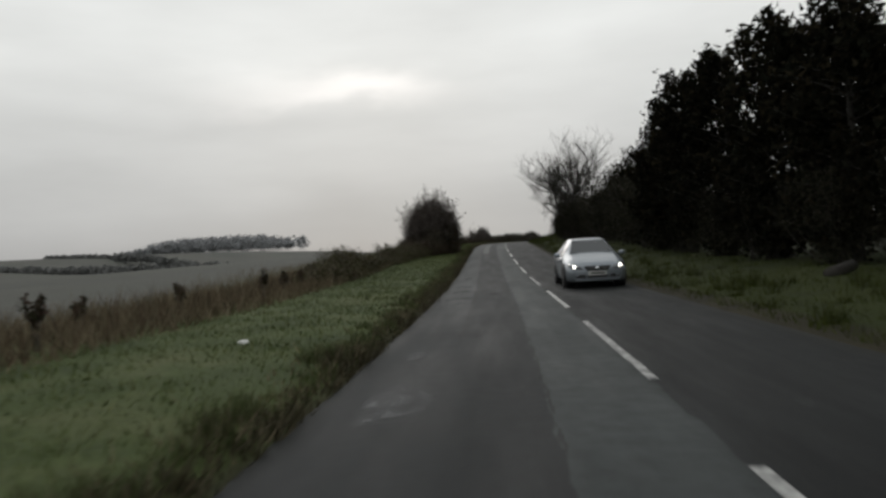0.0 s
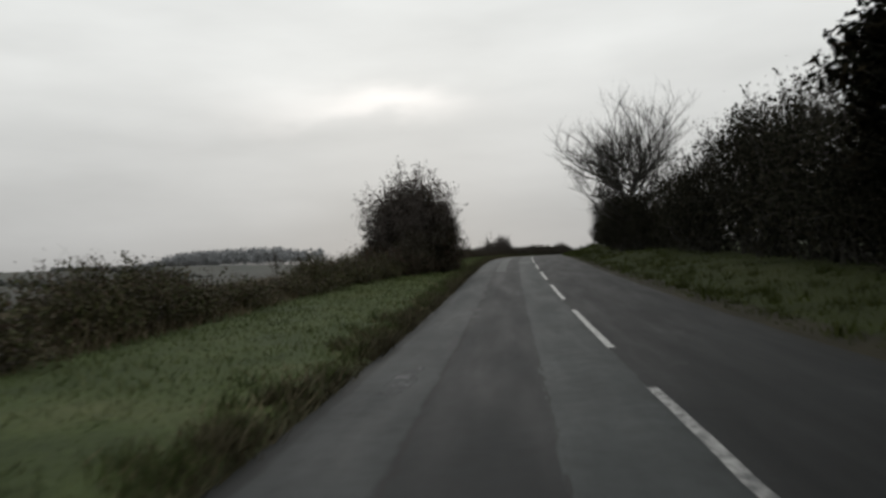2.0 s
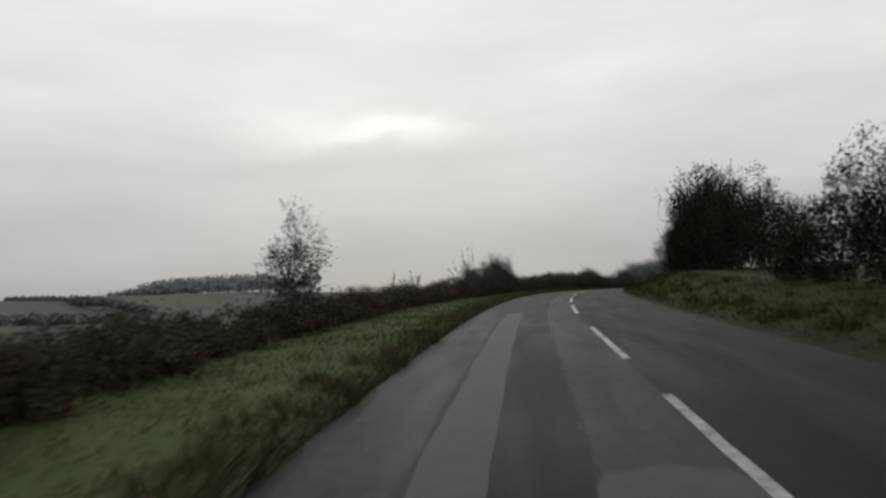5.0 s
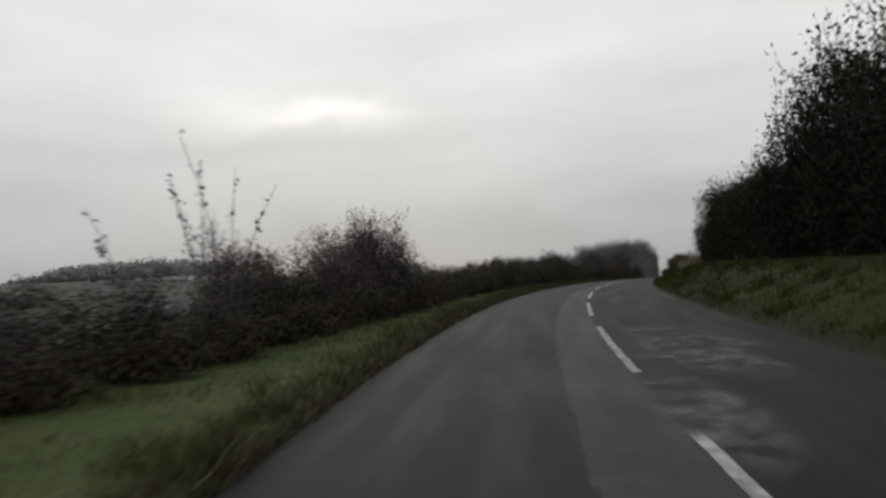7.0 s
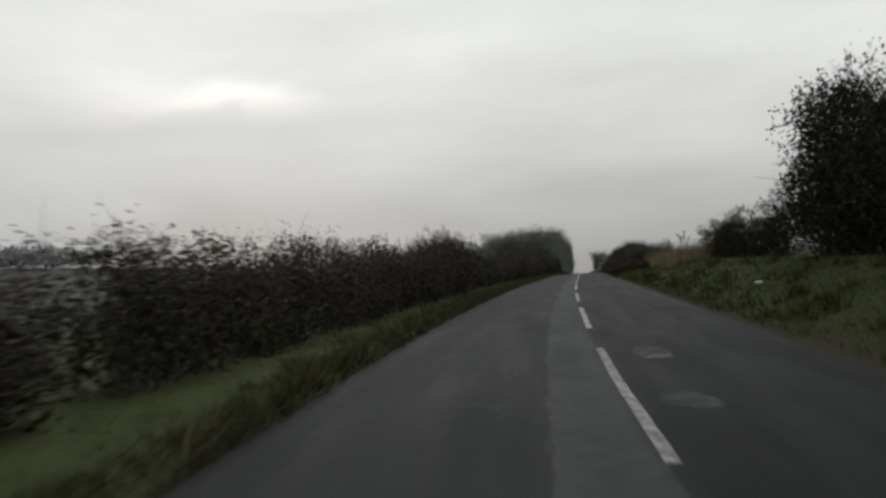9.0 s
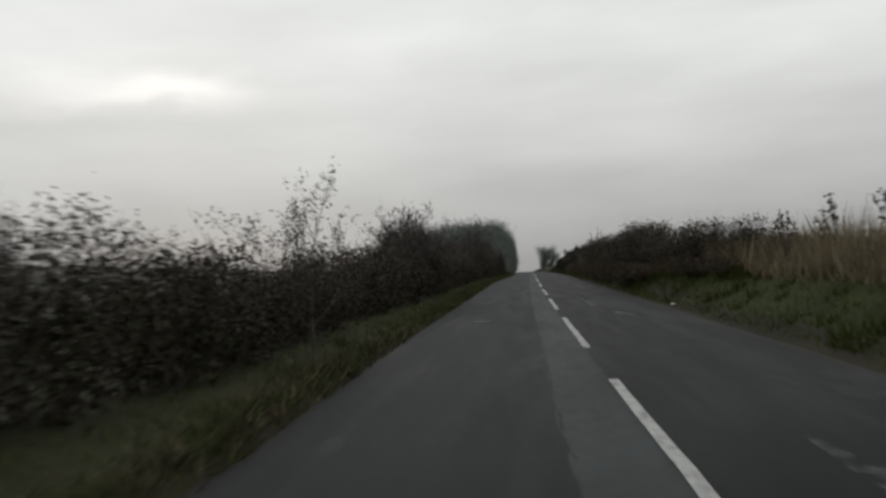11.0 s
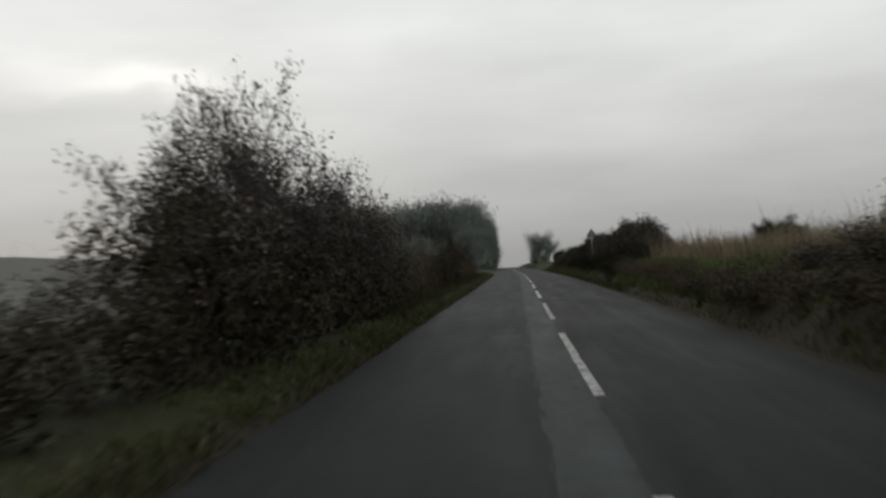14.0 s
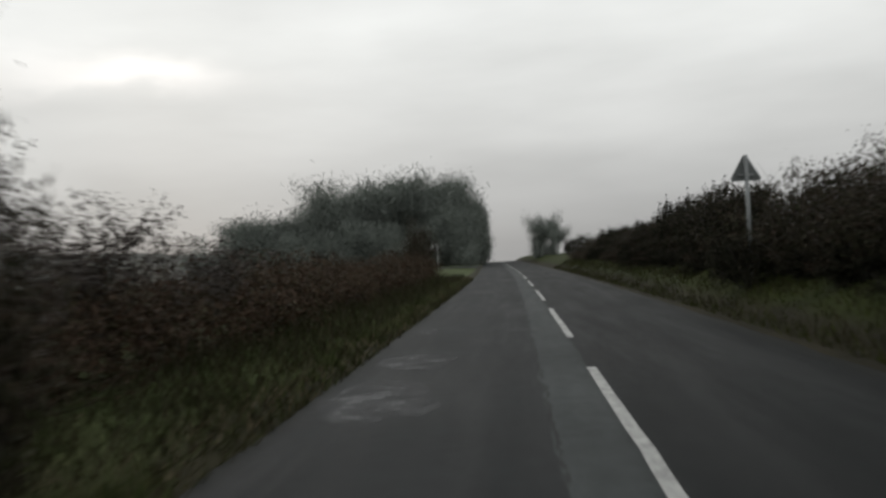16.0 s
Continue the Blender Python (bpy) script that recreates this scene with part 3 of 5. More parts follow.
def grow_shrub(seed, rx, h, clumps, per, leaf, spiky=0.25, stem=0.02, lean_top=0.55, ry=None, spread=0.2, lobes=5, beard=0, heart=130):
    """A thicket of a few uneven lobes: stems from the ground to small clumps of leaves, twiggy at the outside."""
    g = Growth(seed)
    r = g.r
    ry = ry or rx
    lob = []
    for i in range(lobes):
        t = 2 * math.pi * (i + r.uniform(0, 0.7)) / lobes
        q = r.uniform(0.25, 0.5)
        lob.append((rx * q * math.cos(t), ry * q * math.sin(t), h * r.uniform(0.62, 1.0), r.uniform(0.45, 0.68)))
    pale = []
    for i in range(clumps):
        lx, ly, lh, lw = lob[r.integers(lobes)]
        t = r.uniform(0, 2 * math.pi)
        z = lh * r.uniform(0.05, 1.0) ** 0.75
        wide = math.sqrt(max(0.04, 1 - max(0, (z / lh - lean_top) / (1.02 - lean_top)) ** 2)) * (0.95 + 0.05 * min(1, z / (0.35 * h)))
        q = r.uniform(0.3, 1.0) ** 0.5 * wide * lw * r.uniform(0.85, 1.12)
        c = np.array((lx + rx * q * math.cos(t), ly + ry * q * math.sin(t), z))
        foot = (c[0] * 0.3 + r.normal() * 0.1 * rx, c[1] * 0.3 + r.normal() * 0.1 * ry, 0)
        if i % 2:
            g.stem(curve_pts(r, foot, c, 0.06 * h, 3), stem, stem * 0.35, 3)
        n = int(per * r.uniform(0.6, 1.4))
        sp = spread * r.uniform(0.7, 1.3)
        pts = c + np.clip(r.normal(size=(n, 3)), -1.7, 1.7) * (sp, sp, sp * 0.8)
        pts[:, 2] = np.maximum(pts[:, 2], 0.03)
        g.leaves(pts, leaf)
        for k in range(1):
            g.stem([c, c + r.normal(size=3) * sp * 1.3 + np.array((0, 0, sp * 0.6))], stem * 0.4, stem * 0.12, 3)
        if beard and r.uniform() < 0.6 and z > 0.5 * lh:
            pale.append(c + r.normal(size=(beard, 3)) * sp * 0.9 + np.array((0, 0, sp * 0.4)))
        if r.uniform() < spiky and z > 0.4 * lh:
            out = c + np.array((c[0] - lx, c[1] - ly, 0)) * r.uniform(0.1, 0.5) + np.array((r.normal() * 0.08, r.normal() * 0.08, r.uniform(0.08, 0.2) * h))
            tw = curve_pts(r, c, out, 0.05, 3)
            g.stem(tw, stem * 0.4, stem * 0.15, 3)
            k = r.uniform(size=(int(per * 0.25), 1))
            g.leaves(c + (out - c) * k + r.normal(size=(len(k), 3)) * 0.035, leaf * 0.9)
    # the close heart of each lobe: larger leaves packed inside to shut out light
    for lx, ly, lh, lw in lob:
        d = r.normal(size=(heart, 3))
        d /= np.linalg.norm(d, axis=1)[:, None]
        d *= r.uniform(0.5, 1.0, size=(heart, 1))
        c = d * (rx * lw * 0.58, ry * lw * 0.58, lh * 0.40) + np.array((lx, ly, lh * 0.42))
        c[:, 2] = np.maximum(c[:, 2], 0.05)
        g.leaves(c, leaf * 2.3, 1.2)
    top = np.percentile(np.concatenate(g.lv)[:, 2], 99)
    k = np.array((1, 1, h / top))
    g.v = [v * k for v in g.v]
    g.lv = [v * k for v in g.lv]
    g.pale = np.concatenate(pale) * k if pale else None
    return g


def grow_tree(seed, h, trunk_h, spread, levels=4, kids=4, r0=0.14, upward=0.55, leaf=0.0, per_tip=0, first=7, loose=0.03, slim=1.7, rise=0.0, low=0.3):
    """A bare or sparsely leaved tree: trunk, limbs and finer and finer twigs."""
    g, fine = Growth(seed), Growth(seed + 1000)
    g.fine = fine
    r = g.r
    tips = []

    def branch(p, d, length, rad, lev):
        k = 4
        pts = [np.array(p, float)]
        d = np.array(d, float)
        for i in range(k):
            d = d + r.normal(size=3) * 0.14 + np.array((0, 0, 0.07 * upward))
            d /= np.linalg.norm(d)
            pts.append(pts[-1] + d * length / k)
        (g if lev < 1 else fine).stem(pts if lev < 3 else pts[::2], rad, rad * 0.5, 6 if lev == 0 else 4 if lev == 1 else 3)
        if lev >= levels:
            tips.append(pts[-1])
            tips.append(pts[2])
            return
        n = first if lev == 0 else kids
        for i in range(n):
            t = (0.25 + 0.75 * (i + r.uniform(0, 0.8)) / n) if lev else (low + (1 - low) * (i + r.uniform(0, 0.9)) / n)
            j = min(k - 1, int(t * k))
            q = pts[j] + (pts[j + 1] - pts[j]) * (t * k - j if t * k - j <= 1 else 1)
            a = r.uniform(0, 2 * math.pi)
            side = np.array((math.cos(a), math.sin(a), 0.15))
            nd = d * (0.75 if lev else 0.45) + side * (0.65 if lev else spread) + np.array((0, 0, upward * 0.5))
            nd /= np.linalg.norm(nd)
            branch(q, nd, length * r.uniform(0.5, 0.72) * (1.0 if lev else 0.95), rad * 0.5 * r.uniform(0.7, 1.1), lev + 1)

    branch((0, 0, -0.1), (r.normal() * 0.04, r.normal() * 0.04, 1), h * trunk_h, r0, 0)
    if leaf:
        t = np.array(tips)
        for _ in range(per_tip):
            g.leaves(t + r.normal(size=t.shape) * loose, leaf, slim, 0.0, rise)
    top = max(v[2] for v in fine.v)
    k = h / top
    g.v = [v * k for v in g.v]
    fine.v = [v * k for v in fine.v]
    g.lv = [v * k for v in g.lv]
    return g


def grow_conifer(seed, h, rad):
    """A dark old cypress: a trunk, rising boughs of uneven reach and ragged dense sprays out to the tips."""
    g = Growth(seed)
    r = g.r
    g.stem([(0, 0, -0.1), (0.05, 0, h * 0.35), (0, 0.05, h * 0.7), (0, 0, h * 0.97)], 0.22, 0.03, 6)
    n = 120
    ph = r.uniform(0, 6.28)
    for i in range(n):
        z = h * (0.03 + 0.93 * (i + r.uniform()) / n)
        t = r.uniform(0, 2 * math.pi)
        w = rad * (1.0 - 0.7 * max(0, (z / h - 0.4) / 0.6) ** 1.3) * (0.82 + 0.24 * math.sin(3 * t + ph + 5 * z / h) + 0.16 * math.sin(9 * z / h + 2 * t)) * r.uniform(0.75, 1.2)
        tip = np.array((w * math.cos(t), w * math.sin(t), z + w * r.uniform(0.25, 0.6)))
        root = np.array((0, 0, z * 0.97))
        g.stem(curve_pts(r, root, tip, 0.08), 0.035, 0.012, 3)
        m = int(62 * (0.5 + w / rad))
        k = r.uniform(0.2, 1.0, size=(m, 1)) ** 0.65
        g.leaves(root + (tip - root) * k + np.clip(r.normal(size=(m, 3)), -1.6, 1.6) * 0.24 * np.array((1, 1, 1.0)), 0.15, 2.2)
    g.pale = None
    return g


def plant(name, g, wood, leaf, wood_name="framework", leaf_name="foliage", wood_mat=None):
    """A thing with its woody part and its leaves, standing at the origin."""
    e = new(name)
    w = part(wood_name, g.wood_mesh(wood_name, wood_mat or wood), e)
    if g.fine is None and wood_name == "framework":
        w["kind"] = "stuff"
    if g.fine is not None:
        part("twigwork", g.fine.wood_mesh("twigwork", wood_mat or wood), e, "bare limbs and fine twigs")["kind"] = "stuff"
    if g.ln:
        part(leaf_name, g.leaf_mesh(leaf_name, leaf), e)
    if g.pale is not None:
        b = Growth(5)
        b.leaves(g.pale, 0.036, 1.3)
        part("seed_fluff", b.leaf_mesh("seed_fluff", M_FROST), e, "pale grey fluffy seed heads")["kind"] = "stuff"
    return e


def stand(ob, s, u, turn=0.0, size=1.0, tall=1.0, sink=0.05):
    p = spot(s, u, -sink)
    ob.matrix_basis = Matrix.Translation(p) @ Matrix.Rotation(turn, 4, "Z") @ Matrix.Diagonal((size, size, size * tall, 1))


def again(ob, s, u, turn=0.0, size=1.0, tall=1.0, sink=0.05):
    """Another plant of the same kind."""
    c = copy_thing(ob, Matrix())
    stand(c, s, u, turn, size, tall, sink)
    return c


class Kind:
    """One kind of plant in a few forms; each new one is set out along the road."""

    def __init__(self, name, forms, height, label, category, group):
        self.forms, self.h, self.used, self.i = forms, height, set(), 0
        for f in forms:
            f.name = name
            tagged(f, label, category, group)

    def put(self, s, u, h, label="", wide=None, tilt=0.0):
        f = self.forms[self.i % len(self.forms)]
        self.i += 1
        h = max(0.5, h - (ground_z(s, u) - line(s)[2]))   # heights are told above the road
        k = h / self.h
        w = k if wide is None else wide
        turn = RNG.uniform(0, 6.28)
        if id(f) in self.used:
            ob = again(f, s, u, turn, w, k / w)
        else:
            self.used.add(id(f))
            stand(f, s, u, turn, w, k / w)
            ob = f
        if label:
            ob["label"] = label
        return ob


hedge = Kind("hedge_shrub", [plant("hedge_shrub", grow_shrub(11 + i, 1.3, 2.0, 62, 54, 0.041, 0.4, 0.014, beard=(20, 32, 24, 38)[i]), M_TWIG, M_HEDGE) for i in range(4)], 2.0,
             "brown twiggy hawthorn shrub in the roadside hedge", "shrub", "roadside hedge")
bramble = Kind("bramble_bush", [plant("bramble_bush", grow_shrub(31 + i, 1.5, 1.3, 50, 52, 0.050, 0.3, 0.01, beard=(14, 24, 18)[i]), M_TWIG, M_BRAMBLE) for i in range(3)], 1.3,
               "low tangled brown bramble bush beside the verge", "shrub", "brambles along the verge")
briar = Kind("bramble_bush", [plant("bramble_bush", grow_shrub(35 + i, 1.5, 1.3, 50, 52, 0.050, 0.3, 0.01, beard=(10, 18)[i]), M_TWIG, M_BRIAR) for i in range(2)], 1.3,
             "low tangled olive brown bramble bush beside the field", "shrub", "brambles along the verge")
twiggy = Kind("twiggy_shrub", [plant("twiggy_shrub", grow_tree(51 + i, 3.4, 0.40, 0.8, 4, 3, 0.024, 0.95, 0.022, 4, 8), M_TWIG, M_PINK, "framework") for i in range(3)], 3.4,
              "thin upright shrub with bare twigs and a few leaves", "shrub", "roadside hedge")
leafy_twig = Kind("leafy_twigs", [plant("leafy_twigs", grow_tree(61 + i, 5.0, 0.46, 0.62, 3, 4, 0.03, 0.8, 0.062, 4, 10, 0.10, 1.5), M_TWIG, M_PINK, "framework") for i in range(2)], 5.0,
                  "upright twigs hung with dry pinkish grey leaves", "shrub", "twigs of the large bush")
dry = Kind("dry_leaf_shrub", [plant("dry_leaf_shrub", grow_shrub(181 + i, 1.2, 3.2, 64, 40, 0.036, 0.55, 0.014, 0.5), M_TWIG, M_PINK) for i in range(2)], 3.2,
           "tall shrub with pale pinkish dry leaves in the hedge", "shrub", "roadside hedge")
ivy = Kind("ivy_thicket", [plant("ivy_thicket", grow_shrub(71 + i, 2.6, 5.0, 104, 84, 0.066, 0.3, 0.03, 0.5, None, 0.34, 4, beard=(10, 30, 18, 26)[i], heart=170), M_BARK, M_IVY) for i in range(4)], 5.0,
           "tall dark thicket smothered in ivy beside the road", "thicket", "ivy thickets")
holly = Kind("holly_thicket", [plant("holly_thicket", grow_shrub(78 + i, 2.6, 5.0, 52, 60, 0.105, 0.3, 0.03, 0.5, None, 0.34, 4, beard=8, heart=90), M_BARK, M_IVY) for i in range(2)], 5.0,
             "dark green holly thicket in the hedge", "thicket", "holly thickets")
rusty = Kind("bracken_clump", [plant("bracken_clump", grow_shrub(91 + i, 1.3, 1.3, 48, 66, 0.031, 0.3, 0.008), M_TWIG, M_RUST) for i in range(3)], 1.3,
             "reddish brown dead bracken and docks beside the road", "bracken", "dead bracken")
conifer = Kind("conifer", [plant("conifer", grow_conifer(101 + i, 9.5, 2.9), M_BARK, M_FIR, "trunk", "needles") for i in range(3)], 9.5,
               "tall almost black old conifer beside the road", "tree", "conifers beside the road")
woodtree = Kind("woodland_tree", [plant("woodland_tree", grow_tree(121 + i, 14, 0.36, 0.75, 3, 3, 0.2, 0.6, 0.05, 20, 12, 0.55, 12.0, 1.0), M_HAZED_WOOD, M_HAZED_WOOD, "trunk", "crown") for i in range(3)], 14,
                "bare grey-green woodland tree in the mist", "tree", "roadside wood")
sallow = Kind("bare_sapling", [plant("bare_sapling", grow_tree(131 + i, 6, 0.42, 0.6, 4, 3, 0.06, 0.8, 0.06, 1, 9), M_TWIG, M_IVY, "trunk") for i in range(2)], 6,
              "thin bare tree standing above an ivy thicket", "tree", "bare saplings")


# ---- left side, going along the road ----
def rnd(a, b):
    return float(RNG.uniform(a, b))


for s in np.arange(46, 76, 1.3):
    h = float(np.interp(s, [45, 47.5, 50, 53.5, 57, 58.6, 61.5, 64.5, 68, 73], [0.6, 1.0, 1.3, 1.5, 1.25, 0.75, 0.75, 1.2, 1.35, 1.2]))
    briar.put(s + rnd(-.4, .4), hedge_left(s) + 0.65 + rnd(-.35, .45), h * rnd(0.85, 1.08), wide=rnd(0.75, 1.0))
for s, h in ((52.4, 1.55), (54.4, 1.6), (55.8, 1.35), (66, 1.4), (69.5, 1.35)):
    briar.put(s, hedge_left(s) + 0.9, h, "arching mound of olive brown brambles", wide=0.8)
for s in np.arange(86, 113, 1.9):
    bramble.put(s, hedge_left(s) + 1.1 + rnd(-.3, .3), 1.0 + rnd(-.2, .2))
for s in np.arange(87, 141, 1.7):
    bramble.put(s + rnd(-.3, .3), hedge_left(s) + 0.4 + rnd(-.12, .12), 0.85 + rnd(-.12, .15), wide=0.6)
for s in np.arange(112, 129, 1.6):
    hedge.put(s, hedge_left(s) + 0.8 + rnd(-.2, .3), 1.15 + rnd(-.15, .2), wide=0.8)
LEFT_S = [111, 118, 123, 125, 128, 131, 133.5, 136, 138.5, 142, 148, 157, 165, 172, 178.5, 181, 185, 188, 192, 196, 199, 201, 203.6, 206, 208, 210, 213, 216, 218.5, 222, 224, 227, 229, 233.3, 234.5, 235.6, 237.1, 239.1, 241.1, 243, 245.6, 246.6, 247.5, 251]
LEFT_TOP = [1.1, 1.08, 1.3, 1.7, 2.1, 1.8, 2.3, 2.6, 1.7, 1.35, 1.4, 1.85, 1.85, 2.2, 2.9, 1.9, 1.95, 1.6, 1.6, 1.9, 2.0, 2.4, 3.6, 3.6, 3.0, 2.3, 2.3, 2.5, 2.95, 2.95, 2.0, 2.3, 1.6, 1.5, 2.5, 3.0, 3.19, 3.19, 2.91, 2.91, 3.0, 2.4, 1.5, 1.4]
for s in np.arange(129, 251.5, 1.65):
    top = float(np.interp(s, LEFT_S, LEFT_TOP))
    h = top * (0.70 if 130 < s < 139 else 0.76 if 200 < s < 209.5 else 0.64 if 209.5 < s < 217 else 0.96 if s > 210 else 1.04 if top < 2.0 else 0.90 if s > 197 else 0.92)
    if s > 197:
        h = min(h, float(np.interp(s, [197, 204, 207, 212, 216, 230, 234, 246], [1.85, 1.85, 2.3, 2.2, 1.9, 1.9, 2.4, 2.3])))
    hedge.put(s + rnd(-.3, .3), hedge_left(s) + 0.72 + rnd(-.12, .25), h * rnd(0.9, 1.05), wide=max(0.8, h / 2.5))
    if top > 1.75 and s < 244.5 and RNG.uniform() < (0.85 if s > 232 else 0.55):
        twiggy.put(s, hedge_left(s) + 0.9 + rnd(-.15, .3), top * rnd(0.95, 1.06), wide=rnd(.75, .95))
    if top > 2.1 and s > 197:
        leafy_twig.put(s + rnd(-.4, .4), hedge_left(s) + 0.8 + rnd(-.15, .3), top * rnd(0.86, 1.0), "thin leafy twigs standing out of the hedge", wide=rnd(.5, .65))
for s in np.arange(251, 300, 1.9):
    rusty.put(s, hedge_left(s) + (1.0 if s < 258 else 0.65) + rnd(-.15, .25), (1.3 if s < 258 else 1.42) + rnd(-.35, .3))
    if s < 292:
        rusty.put(s + 0.9, hedge_left(s) + 3.2 + rnd(-.4, .6), 1.4 + rnd(-.25, .25))
for s, h in ((101.5, 3.3),):
    twiggy.put(s, 6.8, h, "small bare pinkish shrub standing above the brambles")
    dry.put(s, 6.8, 2.6, "small pinkish dry-leaved shrub above the brambles", wide=0.9)
for s, u, h in ((134.8, 5.6, 2.9), (135.6, 5.9, 2.7), (178.4, 4.5, 3.1), (187.8, 3.3, 2.8), (203.3, 4.0, 3.7), (204.4, 4.5, 3.7), (206, 4.3, 3.65), (202.4, 4.2, 3.0), (205.2, 4.0, 3.5), (203.8, 4.5, 3.6), (207, 4.2, 3.3), (208.2, 4.2, 2.9), (219, 4.1, 3.0), (221.8, 4.2, 3.0), (235.6, 3.7, 3.2), (236.6, 3.8, 4.1), (237.2, 3.7, 3.8), (238.2, 4.0, 3.7), (236.6, 4.9, 3.7), (237.6, 4.6, 4.5), (237.0, 4.3, 4.4), (265.0, 4.7, 2.9), (266.6, 4.8, 2.5), (268.4, 4.9, 2.2)):
    twiggy.put(s, u + 0.5, h, wide=1.0)
for s, u, h in ((237.8, 4.3, 3.3), (239.8, 4.3, 3.1), (241.6, 4.3, 3.05), (243.6, 4.4, 3.1), (203.6, 4.9, 3.2), (206.2, 4.9, 3.2), (219.4, 4.6, 2.9), (220.6, 4.6, 2.9),
                (266.2, 5.3, 2.3), (269.0, 5.4, 1.9)):
    leafy_twig.put(s, u, h, "thin leafy twigs standing out of the hedge", wide=0.62)
for s, u, h in ((236.4, 4.4, 3.5), (238.4, 4.3, 3.3), (240.4, 4.4, 3.1), (242.4, 4.3, 3.2), (241, 4.2, 3.3), (244, 4.2, 3.0), (209.0, 4.8, 2.6), (210.6, 4.8, 2.3), (134.8, 5.4, 2.9), (133.9, 5.1, 2.6), (131.3, 5.3, 2.3), (130.5, 5.5, 2.1), (136.0, 5.0, 2.3), (127.4, 5.9, 2.2), (165, 5.0, 2.0), (173, 5.0, 2.2)):
    dry.put(s, u, h, wide=0.75 if h > 2.4 else 0.6)
for s in np.arange(113, 200, 2.0):
    dry.put(s + rnd(-.8, .8), hedge_left(s) + 0.62 + rnd(-.15, .3), float(np.interp(s, LEFT_S, LEFT_TOP)) * rnd(.82, 1.02), wide=rnd(.5, .7))
for s, u, h in ((134.2, 5.3, 2.9), (133.2, 5.5, 2.6), (135.8, 5.2, 2.5), (241.5, 4.3, 3.3), (243, 4.3, 3.25), (244.6, 4.3, 3.15), (245.8, 4.2, 3.0), (246.6, 4.1, 2.8)):
    twiggy.put(s, u, h, wide=1.0)
# the big rounded bush at the top of the rise
big = plant("round_bush", grow_shrub(141, 2.8, 4.5, 400, 62, 0.06, 0.45, 0.02, 0.45, None, 0.3, 6, beard=9), M_TWIG, M_BRAMBLE)
tagged(big, "large rounded dark bush with thin leafy twigs", "bush")
stand(big, 76.4, 5.7, 0.4, 0.82, 1.08)
for s, u, h, w in ((75.0, 5.30, 3.10, 0.36), (76.6, 4.90, 3.70, 0.42), (78.0, 4.90, 3.30, 0.40), (77.0, 6.10, 4.20, 0.46), (75.0, 6.30, 3.40, 0.42), (79.4, 5.00, 2.30, 0.34)):
    ivy.put(s, u, h, "black heart of a large bush, thick with ivy", wide=w)
for s, u, h in ((73.8, 5.80, 1.30), (76, 4.90, 1.10), (78.5, 4.60, 1.10), (80.5, 5.10, 1.20), (73.0, 6.77, 1.50), (74.2, 7.68, 1.60)):
    bramble.put(s, u, h)
for s, u, h, w in ((73.6, 5.70, 2.10, 0.9), (74.6, 5.90, 3.10, 1.1), (75.4, 6.47, 3.90, 1.3), (77.0, 6.30, 4.10, 1.3), (78.6, 5.90, 3.40, 1.1), (75.8, 5.00, 3.10, 1.0), (77.8, 4.80, 3.10, 1.0), (79.8, 5.00, 1.90, 0.9), (81.0, 5.20, 1.60, 0.8)):
    hedge.put(s, u, h, "dense dark shrub growing within a large bush", wide=w)
for s, u, h, w in ((75.6, 7.22, 2.10, 0.7), (74.6, 7.83, 1.90, 0.7), (76.6, 7.68, 1.90, 0.7)):
    hedge.put(s, u, h, "dense dark shrub growing within a large bush", wide=w)
for s, u, h, w in ((74.2, 6.47, 3.70, 0.9), (74.8, 7.08, 3.90, 0.9), (75.6, 6.77, 4.80, 1.0), (76.4, 6.30, 5.20, 1.0), (77.2, 6.62, 4.90, 1.0), (76.2, 5.50, 5.00, 1.0), (77.6, 5.70, 5.10, 0.95), (78.6, 5.30, 4.30, 0.9), (74.6, 5.70, 4.00, 0.85), (75.2, 7.68, 3.10, 0.8), (79.6, 5.10, 3.10, 0.7), (75.4, 5.10, 4.10, 0.8), (78.0, 6.77, 4.30, 0.9)):
    leafy_twig.put(s, u, h, wide=w)
for s, u, h, w in ((79.6, 4.8, 3.7, 0.7), (80.6, 4.9, 2.6, 0.6), (75.2, 6.7, 5.4, 0.9), (74.6, 7.0, 4.9, 0.9)):
    leafy_twig.put(s, u, h, wide=w)
for s, u, h in ((75.4, 7.97, 2.90), (76.4, 7.38, 4.10), (77.4, 5.90, 5.70), (76.2, 6.20, 5.50), (78.4, 5.10, 4.50), (74.6, 6.30, 4.50), (80.0, 5.00, 3.10)):
    twiggy.put(s, u, h, "bare upright twigs growing out of a large bush")
# tree with a bush round its foot
fork = plant("ivy_clad_tree", grow_tree(151, 4.1, 0.42, 0.36, 4, 5, 0.045, 0.9, 0.012, 1, 9), M_BARK, M_IVY, "trunk")
tagged(fork, "small upright bare tree with ivy on its branches", "tree")
stand(fork, 261.6, 3.8, 2.4, 0.72, 1.3)
for s, u, h in ((261.0, 3.95, 2.1), (261.6, 3.75, 2.4), (262.1, 4.0, 2.3), (299, 5.5, 3.3), (300.2, 5.9, 2.8)):
    hedge.put(s, u, h, wide=0.55 if s < 280 else 0.9)

